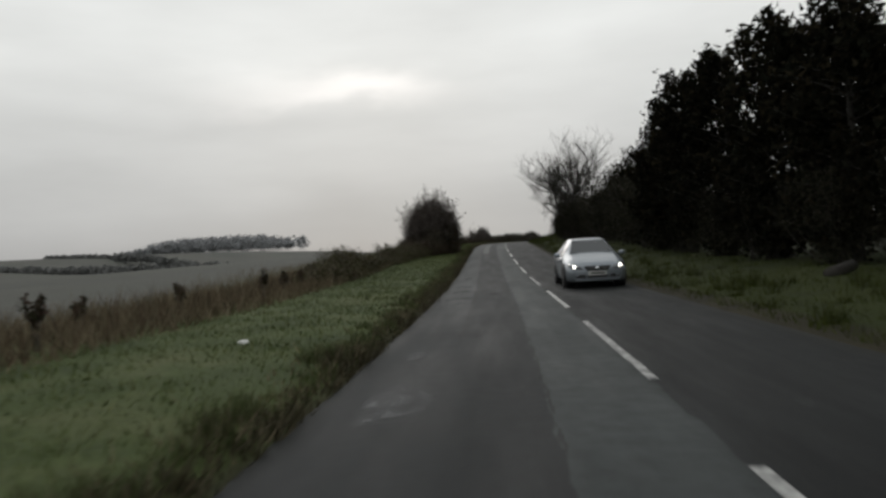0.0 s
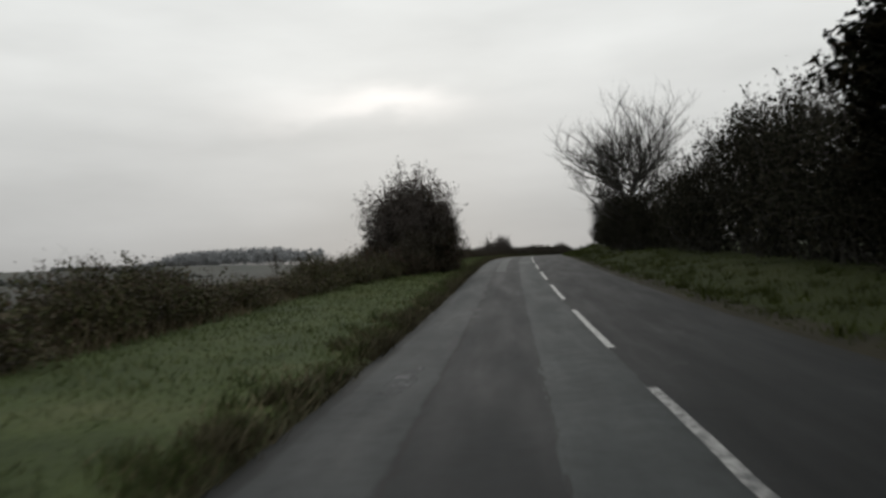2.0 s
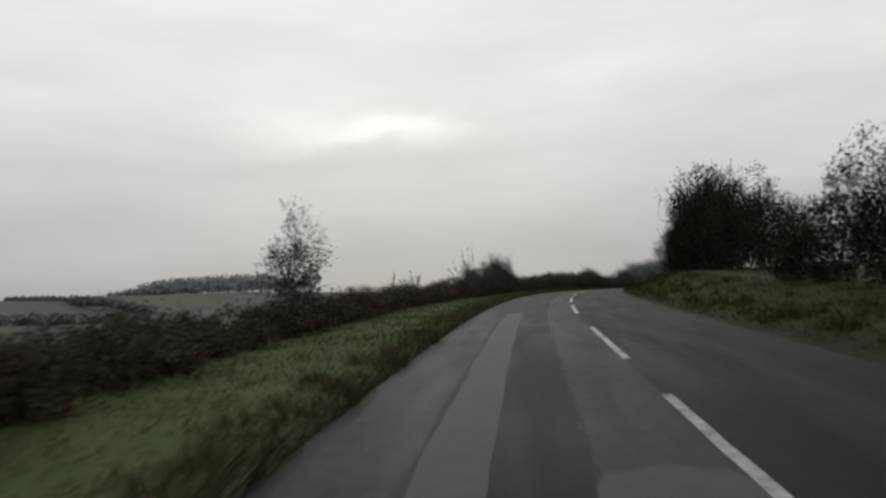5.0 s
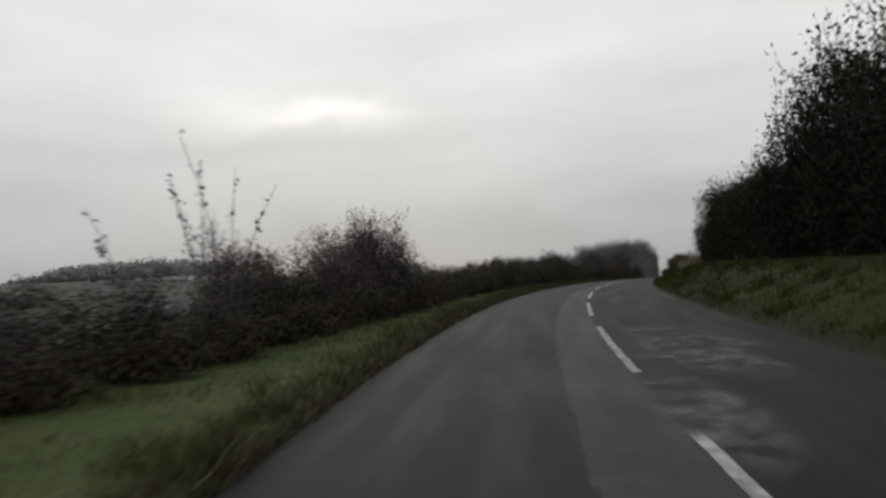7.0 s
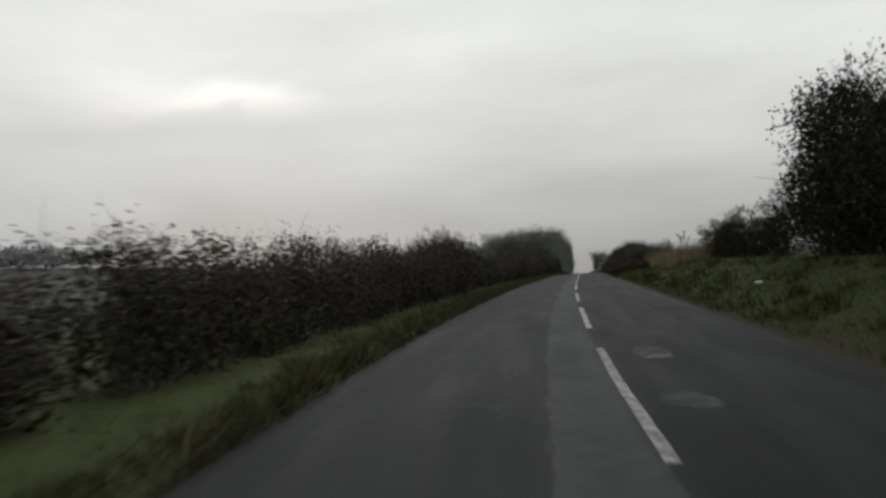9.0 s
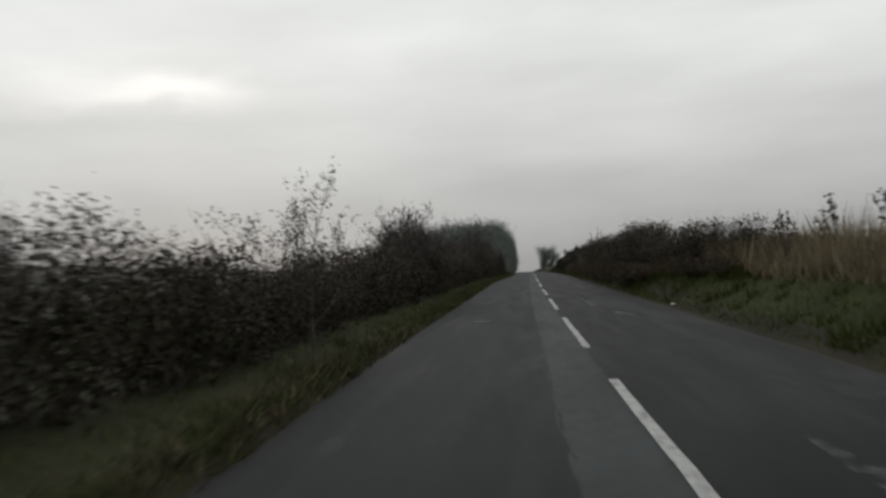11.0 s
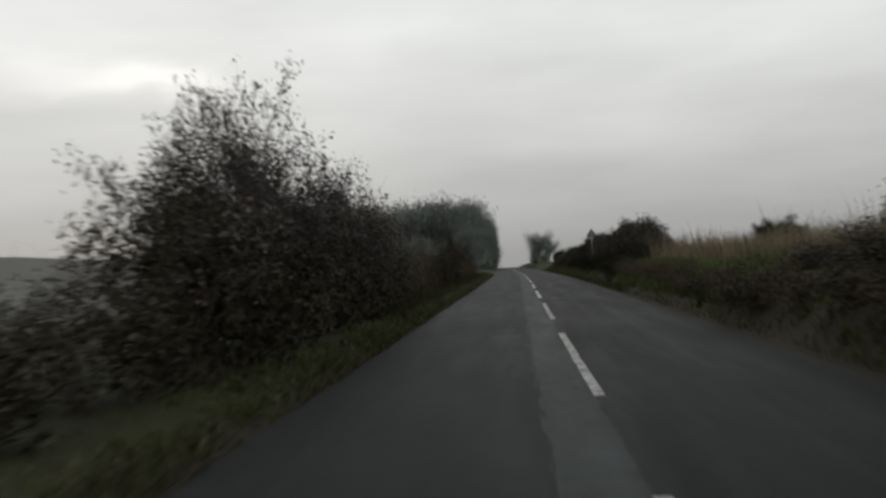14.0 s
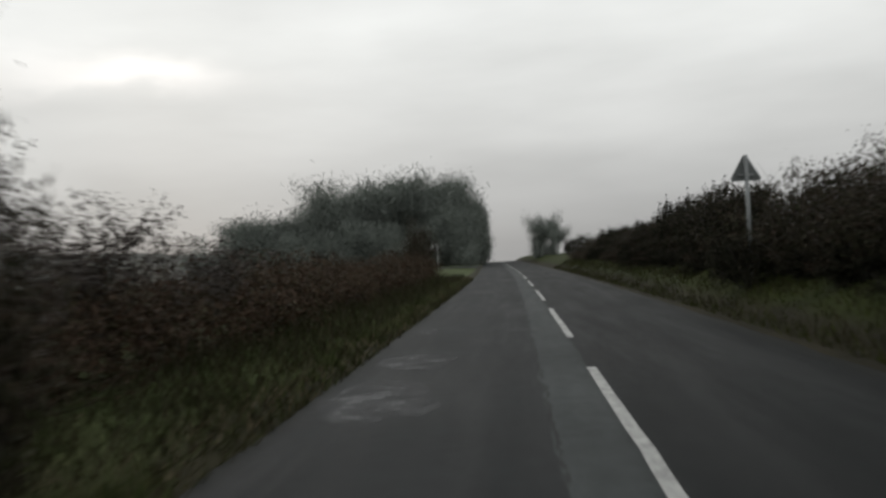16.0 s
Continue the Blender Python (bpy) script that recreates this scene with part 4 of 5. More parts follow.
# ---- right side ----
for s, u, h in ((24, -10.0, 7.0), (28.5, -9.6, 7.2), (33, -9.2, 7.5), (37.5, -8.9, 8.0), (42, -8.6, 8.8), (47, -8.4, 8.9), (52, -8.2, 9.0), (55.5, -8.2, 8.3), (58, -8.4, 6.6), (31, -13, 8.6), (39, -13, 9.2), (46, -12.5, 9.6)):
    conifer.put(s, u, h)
for s, u, h in ((22, -9.0, 3.5), (27, -8.6, 3.6), (32, -8.4, 3.6), (37, -8.2, 3.6), (42, -8.0, 3.8), (47, -8.0, 3.6), (52, -7.8, 3.6), (57, -7.8, 4.0), (60.5, -8.4, 5.8), (64, -8.6, 6.0), (68, -8.6, 5.8), (72, -8.8, 6.0), (75.5, -8.4, 5.6), (79, -8.2, 5.1), (83, -8.2, 4.6),
                (87, -8.0, 4.2), (91, -7.8, 4.0), (95, -7.6, 3.9), (99, -7.5, 3.8), (103, -7.4, 3.8), (107, -7.2, 3.6), (110.5, -7.2, 3.2)):
    ivy.put(s, u, h)
for s, u, h in ((62, -9.5, 7.4), (66, -9.3, 7.2), (70, -9.5, 7.6), (76, -9.5, 7.0), (82, -9, 6.2)):
    sallow.put(s, u, h)
for s, u, h in ((124.5, -9.4, 4.6), (128, -8.9, 5.9), (132, -8.5, 6.9), (136, -8.3, 7.2), (140, -8.1, 7.1), (143.5, -8.0, 6.7), (147, -7.8, 6.0), (151, -7.6, 5.1), (155, -7.5, 4.9), (159, -7.4, 5.1), (163, -7.4, 5.5), (167, -7.4, 5.7), (170.3, -7.5, 6.0),
                (175.4, -7.3, 3.1), (178.5, -7.0, 3.0), (182, -7.0, 3.0), (186, -7.2, 2.9), (190, -7.5, 2.7), (161, -6.8, 3.6), (168, -6.8, 4.2), (134, -7.6, 4.6), (138, -7.4, 4.8), (143.2, -6.7, 5.0), (142, -7.2, 4.4), (153, -6.9, 3.4)):
    ivy.put(s, u, h, wide=0.155 * h)
for s in np.arange(138, 172, 2.6):
    holly.put(s, hedge_right(s) - 3.6 + rnd(-.3, .3), rnd(1.5, 2.0), wide=0.4)
for s, u, h in ((141, -7.4, 6.4), (138, -7.6, 7.6), (157, -6.8, 4.9)):
    sallow.put(s, u, h)
bare_growth = grow_tree(161, 10.4, 0.56, 1.5, 4, 5, 0.17, 0.30, 0, 0, 24, low=0.36)
bare = plant("bare_tree", bare_growth, M_BARK, M_IVY, "trunk")
leafy = Growth(163)
low = np.array([v for v in bare_growth.fine.v if 2.6 < v[2] < 7.6 and math.hypot(v[0], v[1]) < 2.0])
for c in low[leafy.r.integers(0, len(low), 26)]:
    leafy.leaves(c + leafy.r.normal(size=(55, 3)) * (0.2, 0.2, 0.26), 0.075)
part("ivy", leafy.leaf_mesh("ivy", M_IVY), bare, "dark ivy clinging to the lower limbs")["kind"] = "stuff"
tagged(bare, "tall bare ash tree with ivy on its lower limbs", "tree")
stand(bare, 88.4, -5.5)
for s, u, h, w in ((88.0, -5.9, 3.9, 0.42), (90.4, -6.0, 3.7, 0.45), (93.5, -5.9, 3.3, 0.45), (86.0, -6.4, 3.9, 0.5)):
    ivy.put(s, u, h, "ivy growing round the foot of a bare tree", wide=w)
leader = plant("bare_tree", grow_tree(162, 11.6, 0.58, 0.62, 4, 4, 0.15, 0.75, 0, 0, 17, low=0.32), M_BARK, M_IVY, "trunk")
tagged(leader, "tall upright bare ash stem with fine twigs", "tree")
stand(leader, 88.9, -5.8, 1.3)
RIGHT_S = [196, 199, 204, 207, 208.5, 212, 216, 220, 223.5, 226, 228.5, 231, 233, 236, 238, 241]
RIGHT_TOP = [1.5, 2.3, 2.4, 1.9, 2.4, 3.0, 2.75, 1.7, 1.9, 2.5, 2.6, 3.05, 2.75, 2.2, 1.8, 1.3]
for s in np.arange(197, 240, 1.65):
    h = float(np.interp(s, RIGHT_S, RIGHT_TOP))
    hedge.put(s, hedge_right(s) - 1.15 + rnd(-.3, .15), h * rnd(.9, 1.03), wide=max(0.8, h / 2.7))
for s in np.arange(258.6, 318, 1.75):
    h = float(np.interp(s, [256, 259.5, 262, 265, 268, 271, 274.5, 278, 284, 292, 305, 318], [2.0, 2.1, 2.9, 3.15, 2.9, 2.6, 2.3, 2.9, 2.9, 2.4, 2.5, 1.8]))
    u = hedge_right(s) - (1.25 if not 272.6 < s < 276.2 else 2.3) + rnd(-.3, .15)
    hedge.put(s, u, h * rnd(.86, .98), wide=max(0.8, h / 2.7))
    if s < 306:
        holly.put(s + 0.8, u, h * rnd(.92, 1.02), "tall dark green holly thicket in the hedge", wide=0.17 * h)
        holly.put(s + rnd(-.3, .3), hedge_right(s) + (0.2 if s < 290 else -0.2) + rnd(-.15, .15), rnd(1.1, 1.5), "low dark holly thicket at the hedge foot", wide=0.30)
hedge.put(271.8, -4.1, 2.5, wide=0.6)
holly.put(272.6, -3.55, 1.5, "low dark holly thicket at the hedge foot", wide=0.3)
hedge.put(269.6, -4.2, 2.6, wide=0.7)
for s in np.arange(198, 316, 1.6):
    if s > 258 and RNG.uniform() < 0.55:
        continue
    (rusty if RNG.uniform() < (0.85 if 239 < s < 258 else 0.15) else bramble).put(s, hedge_right(s) - 0.05 + rnd(-.2, .15), (0.5 if 241 < s < 257 else 0.95) + rnd(-.15, .25), wide=0.55)
for s, u, h in ((325, -33, 4.9), (328, -35, 5.3), (328, -32.6, 5.1), (326, -31.2, 4.3), (329, -37, 4.4), (300, -25, 3.0), (322, -6, 2.6), (330, -6, 2.4), (338, -6.3, 2.4)):
    ivy.put(s, u, h, "dark rounded holly bush in the field edge")
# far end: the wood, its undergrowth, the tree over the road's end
thicket = Kind("wood_thicket", [plant("wood_thicket", grow_shrub(171 + i, 2.4, 5.0, 84, 40, 0.10, 0.4, 0.03, 0.5, None, 0.4, 5), M_HAZED_WOOD, M_HAZED_WOOD) for i in range(2)], 5.0,
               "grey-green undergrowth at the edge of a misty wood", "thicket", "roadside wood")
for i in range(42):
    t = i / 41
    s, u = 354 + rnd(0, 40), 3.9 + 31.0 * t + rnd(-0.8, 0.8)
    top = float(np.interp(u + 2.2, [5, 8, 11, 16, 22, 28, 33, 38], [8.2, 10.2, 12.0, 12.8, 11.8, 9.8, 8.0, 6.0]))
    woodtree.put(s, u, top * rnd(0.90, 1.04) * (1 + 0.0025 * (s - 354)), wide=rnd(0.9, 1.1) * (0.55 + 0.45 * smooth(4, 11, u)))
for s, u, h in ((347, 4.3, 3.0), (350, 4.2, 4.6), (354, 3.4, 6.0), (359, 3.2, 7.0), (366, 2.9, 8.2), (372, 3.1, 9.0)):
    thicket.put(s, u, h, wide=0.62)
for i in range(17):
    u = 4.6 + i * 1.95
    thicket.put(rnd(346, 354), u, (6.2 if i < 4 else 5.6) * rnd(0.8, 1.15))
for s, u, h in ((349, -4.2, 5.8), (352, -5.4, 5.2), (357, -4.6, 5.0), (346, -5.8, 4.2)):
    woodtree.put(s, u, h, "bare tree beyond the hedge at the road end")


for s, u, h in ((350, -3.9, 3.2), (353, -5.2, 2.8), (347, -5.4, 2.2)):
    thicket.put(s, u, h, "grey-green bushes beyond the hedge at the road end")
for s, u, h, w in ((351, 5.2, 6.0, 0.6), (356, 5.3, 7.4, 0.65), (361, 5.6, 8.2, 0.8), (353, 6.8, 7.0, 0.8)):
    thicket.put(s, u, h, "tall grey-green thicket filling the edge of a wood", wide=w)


# ---- grasses ----
def blades(name, label, mat, count, where, h0, h1, width, lean=0.4, category="grass"):
    """Many single blades as one mass; where() gives s and u."""
    r = np.random.default_rng(count)
    v = np.empty((count, 3, 3))
    for i in range(count):
        s, u = where(r)
        p = np.array(spot(s, u, -0.02))
        t = r.uniform(0, 6.28)
        w = width * r.uniform(0.6, 1.4) / 2
        h = r.uniform(h0, h1) * (0.6 + 0.8 * max(0, noise.noise(Vector((p[0] * 0.8, p[1] * 0.8, 0))) + 0.45))
        side = np.array((math.cos(t), math.sin(t), 0)) * w
        tip = np.array((r.normal() * lean * h, r.normal() * lean * h, h))
        v[i] = (p - side, p + side, p + tip)
    me = bpy.data.meshes.new(name)
    me.from_pydata(v.reshape(-1, 3).tolist(), [], np.arange(count * 3).reshape(-1, 3).tolist())
    me.materials.append(mat)
    tagged(new(name, me), label, category, kind="stuff")


def left_verge(r):
    s = r.uniform(5, 142) if r.uniform() < 0.76 else r.uniform(140, 300)
    return s, left_edge(s) + 0.02 + r.uniform() ** 1.3 * (hedge_left(s) + 0.4 - left_edge(s))


def right_verge(r):
    s = r.uniform(22, 205) if r.uniform() < 0.75 else r.uniform(200, 310)
    return s, RIGHT_EDGE - 0.04 - r.uniform() ** 1.2 * (-hedge_right(s) + 0.5 + RIGHT_EDGE)


blades("verge_grass", "rough green tufted grass along the road edge", M_GRASS, 105000, left_verge, 0.03, 0.11, 0.022)
blades("verge_grass", "short olive green grass below the thickets", M_SHADED_OLIVE, 70000, right_verge, 0.06, 0.17, 0.021)
def tufts(seed, count, s0, s1, at, reach):
    """Blades gathered round a number of tuft centres."""
    r0 = np.random.default_rng(seed)
    cs = [(s, at(s, r0)) for s in r0.uniform(s0, s1, size=count)]

    def where(r):
        s, u = cs[r.integers(len(cs))]
        return s + r.normal() * reach, u + r.normal() * reach

    return where


blades("grass_tuft", "coarse dark grass tufts along the verge edge", M_GRASS, 34000, tufts(5, 900, 8, 290, lambda s, r: left_edge(s) + 0.10 + abs(r.normal()) * 0.32, 0.08), 0.09, 0.24, 0.02, 0.45)
blades("grass_tuft", "coarse brown grass tufts along the verge edge", M_THATCH, 14000, tufts(6, 380, 8, 190, lambda s, r: left_edge(s) + 0.06 + abs(r.normal()) * 0.18, 0.08), 0.10, 0.26, 0.02, 0.55)
blades("grass_tuft", "rough olive grass tufts below the thickets", M_SHADED_OLIVE, 26000, tufts(7, 800, 25, 262, lambda s, r: max(hedge_right(s) + 0.1, -3.0 - abs(r.normal()) * 1.6), 0.1), 0.12, 0.34, 0.022, 0.4)
blades("dead_grass", "straw-coloured dead grass hanging over the tarmac edge", M_STRAW, 12000, lambda r: (lambda s: (s, left_edge(s) - 0.02 + abs(r.normal()) * 0.4))(r.uniform(5, 300)), 0.06, 0.2, 0.02, 0.6)
blades("matted_grass", "pale matted thatch along the broken tarmac edge", M_THATCH, 34000, lambda r: (lambda s: (s, left_edge(s) - 0.06 + abs(r.normal()) * 0.10))(r.uniform(5, 150)), 0.05, 0.17, 0.022, 0.7)
blades("matted_grass", "dark matted grass and leaf litter below the hedge", M_RANK, 36000, lambda r: (lambda s: (s, left_edge(s) - 0.06 + abs(r.normal()) * 0.34))(r.uniform(148, 300)), 0.05, 0.19, 0.022, 0.7)
blades("dead_weeds", "tall brown dead grass and weeds at the field edge", M_RUST, 7000, lambda r: (r.uniform(10, 76), 7.9 + abs(r.normal()) * 2.2), 0.2, 0.8, 0.022, 0.35)
blades("dead_grass", "pale bent dead grass at the field edge", M_STRAW, 30000, lambda r: (r.uniform(10, 76), 7.5 + abs(r.normal()) * 4.5), 0.15, 0.6, 0.02, 0.5)
blades("verge_grass", "rough dark olive grass along the far verge", M_RANK, 22000, lambda r: (lambda s: (s, RIGHT_EDGE - 0.05 - r.uniform() ** 1.2 * 1.7))(r.uniform(252, 316)), 0.06, 0.2, 0.021)
blades("rank_grass", "long brown and green grass below the bracken", M_RANK, 20000, lambda r: (lambda s: (s, left_edge(s) + 0.35 + r.uniform() * (hedge_left(s) + 0.7 - left_edge(s) - 0.35)))(r.uniform(243, 300)), 0.14, 0.42, 0.02, 0.45)
blades("bank_grass", "rough green grass on the bank below dead straw", M_GRASS, 16000, lambda r: (r.uniform(240, 258), -3.1 - abs(r.normal()) * 0.9), 0.12, 0.35, 0.02)
blades("dead_grass", "tall straw-coloured dead grass on the bank", M_STRAW, 26000,
       lambda r: ((r.uniform(186, 202) if r.uniform() < .45 else r.uniform(238, 262)), -4.6 - abs(r.normal()) * 3.5), 0.4, 1.0, 0.03, 0.25)


# ---- warning sign ----
def build_sign(s, u):
    grey = plain_material("galvanised_steel", (0.16, 0.17, 0.17), (0.24, 0.25, 0.25), 4.0, 0.55, 0.6)
    back = plain_material("sign_back", (0.075, 0.085, 0.082), (0.12, 0.13, 0.128), 3.0, 0.6)
    e = new("road_sign")
    tagged(e, "triangular road warning sign seen from its grey back", "road sign")
    bm = bmesh.new()
    bmesh.ops.create_cone(bm, cap_ends=True, segments=12, radius1=0.038, radius2=0.038, depth=2.75, matrix=Matrix.Translation((0, 0, 1.375 - 0.38)))
    part("post", bm_mesh("post", bm, grey), e, "thin grey steel post")
    bm = bmesh.new()
    w, h, r = 0.30, 0.52, 0.045
    pts = []
    for cx, cz, a0 in ((-w + r, r, 210), (w - r, r, -30 + 0), (0, h - r * 1.2, 90)):
        for k in range(5):
            a = radians(a0 - 60 + 30 * k) if a0 != 210 else radians(150 + 30 * k)
            pts.append((cx + r * math.cos(a), cz + r * math.sin(a)))
    vs = [bm.verts.new((x, -0.045, z)) for x, z in pts]
    f = bm.faces.new(vs)
    ext = bmesh.ops.extrude_face_region(bm, geom=[f])
    bmesh.ops.translate(bm, vec=(0, -0.006, 0), verts=[v for v in ext["geom"] if isinstance(v, bmesh.types.BMVert)])
    bmesh.ops.recalc_face_normals(bm, faces=bm.faces)
    plate = part("plate", bm_mesh("plate", bm, back, False), e, "triangular grey aluminium plate")
    plate.location = (0, 0.0, 1.87)
    for z in (1.99, 2.25):
        bm = bmesh.new()
        bmesh.ops.create_cube(bm, size=1, matrix=Matrix.Translation((0, -0.02, z)) @ Matrix.Diagonal((0.3 if z < 2.1 else 0.14, 0.04, 0.035, 1)))
        part("bracket", bm_mesh("bracket", bm, grey, False), e)
    p = spot(s, u)
    e.matrix_basis = Matrix.Translation(p) @ Matrix.Rotation(line(s)[3] + 0.1, 4, "Z") @ Matrix.Rotation(math.pi, 4, "Z")


build_sign(273.6, -3.85)


# ---- silver saloon car in the other lane ----
def build_car(s, u):
    paint, nt, b = mat_base("silver_car_paint")
    nt.links.new(ramp(nt, noise_fac(nt, 3, 4), [(0.3, (0.20, 0.225, 0.25)), (0.7, (0.25, 0.275, 0.30))]), b.inputs["Base Color"])
    b.inputs["Metallic"].default_value, b.inputs["Roughness"].default_value, b.inputs["Coat Weight"].default_value = 0.55, 0.38, 0.6
    glass, nt, b = mat_base("dark_car_glass")
    b.inputs["Base Color"].default_value, b.inputs["Roughness"].default_value = (0.035, 0.04, 0.043, 1), 0.06
    b.inputs["Specular IOR Level"].default_value = 0.5
    black = plain_material("black_plastic", (0.012, 0.012, 0.013), (0.022, 0.022, 0.023), 8, 0.6)
    rubber = plain_material("tyre_rubber", (0.010, 0.010, 0.010), (0.022, 0.021, 0.020), 10, 0.9)
    alloy = plain_material("alloy_wheel", (0.30, 0.31, 0.32), (0.42, 0.43, 0.44), 6, 0.4, 0.7)
    chrome = plain_material("chrome_trim", (0.55, 0.56, 0.57), (0.65, 0.66, 0.67), 5, 0.18, 1.0)
    white = plain_material("number_plate", (0.55, 0.55, 0.52), (0.62, 0.62, 0.60), 6, 0.5)
    lens, nt, b = mat_base("headlight_lens")
    nt.links.new(ramp(nt, noise_fac(nt, 14, 3), [(0.35, (0.06, 0.066, 0.072)), (0.65, (0.20, 0.21, 0.225))]), b.inputs["Base Color"])
    b.inputs["Roughness"].default_value, b.inputs["Coat Weight"].default_value = 0.12, 1.0
    lamp, nt, b = mat_base("lit_headlamp")
    b.inputs["Emission Color"].default_value, b.inputs["Emission Strength"].default_value = (1.0, 0.97, 0.88, 1), 6.0
    e = new("car")
    tagged(e, "silver four-door saloon car with its headlights lit", "car")
    # y runs from nose to tail: half width, sill, shoulder, top, half width at the top
    ys = [0.0, 0.06, 0.22, 0.6, 1.18, 1.95, 2.75, 3.45, 4.12, 4.55, 4.72, 4.77]
    tab = {"w": [0.62, 0.74, 0.84, 0.89, 0.905, 0.91, 0.91, 0.905, 0.89, 0.85, 0.80, 0.74],
           "b": [0.30, 0.22, 0.19, 0.19, 0.19, 0.19, 0.19, 0.19, 0.20, 0.24, 0.30, 0.36],
           "s": [0.56, 0.62, 0.67, 0.76, 0.88, 0.92, 0.94, 0.96, 0.97, 0.92, 0.84, 0.76],
           "t": [0.60, 0.68, 0.74, 0.85, 0.98, 1.41, 1.46, 1.40, 1.09, 1.04, 0.96, 0.84],
           "v": [0.44, 0.58, 0.66, 0.70, 0.70, 0.53, 0.54, 0.52, 0.62, 0.60, 0.56, 0.50]}

    def at(k, y):
        return float(np.interp(y, ys, tab[k]))

    def ring(y):
        w, bz, sz, tz, v = (at(k, y) for k in "wbstv")
        half = [(w * 0.86, bz), (w * 0.97, bz + 0.05), (w, bz + 0.2), (w * 1.005, (bz + sz) / 2 + 0.08), (w * 0.985, sz - 0.03), (w * 0.955, sz), (v, tz), (v * 0.86, tz + 0.02), (v * 0.45, tz + 0.035)]
        return [(x, y, z) for x, z in half] + [(-x, y, z) for x, z in reversed(half)]

    bm = bmesh.new()
    grid = []
    for y in sorted(ys + [0.4, 0.85, 1.55, 2.35, 3.1, 3.8]):
        grid.append([bm.verts.new(p) for p in ring(y)])
    n = len(grid[0])
    for a, c in zip(grid, grid[1:]):
        for k in range(n):
            bm.faces.new((a[k], c[k], c[(k + 1) % n], a[(k + 1) % n]))
    bm.faces.new(grid[0])
    bm.faces.new(list(reversed(grid[-1])))
    bmesh.ops.recalc_face_normals(bm, faces=bm.faces)
    body = part("body", bm_mesh("body", bm, paint), e, "silver painted steel body")

    def panel(name, pts, mat, parent, out=0.008, label=""):
        bm = bmesh.new()
        vs = [bm.verts.new(p) for p in pts]
        f = bm.faces.new(vs)
        bm.normal_update()
        nrm = f.normal.copy()
        ext = bmesh.ops.extrude_face_region(bm, geom=[f])
        mv = [v for v in ext["geom"] if isinstance(v, bmesh.types.BMVert)]
        bmesh.ops.translate(bm, vec=nrm * out, verts=mv)
        bmesh.ops.translate(bm, vec=-nrm * 0.01, verts=vs)
        bmesh.ops.recalc_face_normals(bm, faces=bm.faces)
        return part(name, bm_mesh(name, bm, mat, False), parent, label)

    def side_pt(y, t, sg):
        w, sz, tz, v = at("w", y) * 0.955, at("s", y), at("t", y), at("v", y)
        return (sg * (w + (v - w) * t), y, sz + (tz - sz) * t)

    def top_pt(y, k):
        v, tz = at("v", y), at("t", y)
        return (k * v, y, tz + 0.018 * (1 - abs(k)) * 2)

    panel("windscreen", [top_pt(1.24, 0.93), top_pt(1.9, 0.93), top_pt(1.9, -0.93), top_pt(1.24, -0.93)], glass, e, 0.03, "dark sloping windscreen")
    panel("rear_window", [top_pt(4.08, -0.9), top_pt(3.5, -0.9), top_pt(3.5, 0.9), top_pt(4.08, 0.9)], glass, e, 0.03, "dark sloping rear window")
    for sg in (1, -1):
        for y0, y1 in ((1.62, 2.5), (2.62, 3.5)):
            ya, yb = (y0 + 0.3, y1) if y0 < 2 else (y0, y1 - 0.05)
            q = [side_pt(y0, 0.1, sg), side_pt(y1, 0.1, sg), side_pt(yb, 0.86, sg), side_pt(ya, 0.86, sg)]
            panel("side_window", q if sg < 0 else list(reversed(q)), glass, e, 0.008, "dark tinted side window")
        for y0 in (1.52, 2.56, 3.5):
            w = at("w", y0) * 1.008
            q = [(sg * w, y0, 0.3), (sg * w, y0 + 0.012, 0.3), (sg * w * 0.99, y0 + 0.012, at("s", y0) - 0.04), (sg * w * 0.99, y0, at("s", y0) - 0.04)]
            panel("door_gap", q if sg < 0 else list(reversed(q)), black, e, 0.004)
        for y0 in (2.38, 3.36):
            bm = bmesh.new()
            bmesh.ops.create_cube(bm, size=1, matrix=Matrix.Translation((sg * 0.918, y0, 0.80)) @ Matrix.Diagonal((0.03, 0.17, 0.03, 1)))
            bmesh.ops.bevel(bm, geom=bm.edges[:], offset=0.008, segments=2, affect="EDGES")
            part("door_handle", bm_mesh("door_handle", bm, paint), e)
        # mirror
        bm = bmesh.new()
        bmesh.ops.create_uvsphere(bm, u_segments=14, v_segments=8, radius=1, matrix=Matrix.Translation((sg * 1.01, 1.62, 0.99)) @ Matrix.Diagonal((0.11, 0.07, 0.075, 1)))
        mir = part("door_mirror", bm_mesh("door_mirror", bm, paint), e, "silver door mirror")
        bm = bmesh.new()
        bmesh.ops.create_cube(bm, size=1, matrix=Matrix.Translation((sg * 0.9, 1.63, 0.945)) @ Matrix.Diagonal((0.12, 0.05, 0.03, 1)))
        part("mirror_stalk", bm_mesh("mirror_stalk", bm, black, False), mir)
        # headlight
        q = [(sg * 0.42, 0.02, 0.56), (sg * 0.70, 0.10, 0.57), (sg * 0.82, 0.30, 0.66), (sg * 0.80, 0.42, 0.735), (sg * 0.60, 0.13, 0.69), (sg * 0.46, 0.06, 0.655)]
        bm = bmesh.new()
        vs = [bm.verts.new((x * 1.015, y - 0.06, z)) for x, y, z in q]
        c = bm.verts.new((sg * 0.655, -0.01, 0.655))
        for k in range(6):
            bm.faces.new((vs[k], vs[(k + 1) % 6], c))
        ext = bmesh.ops.extrude_face_region(bm, geom=bm.faces[:])
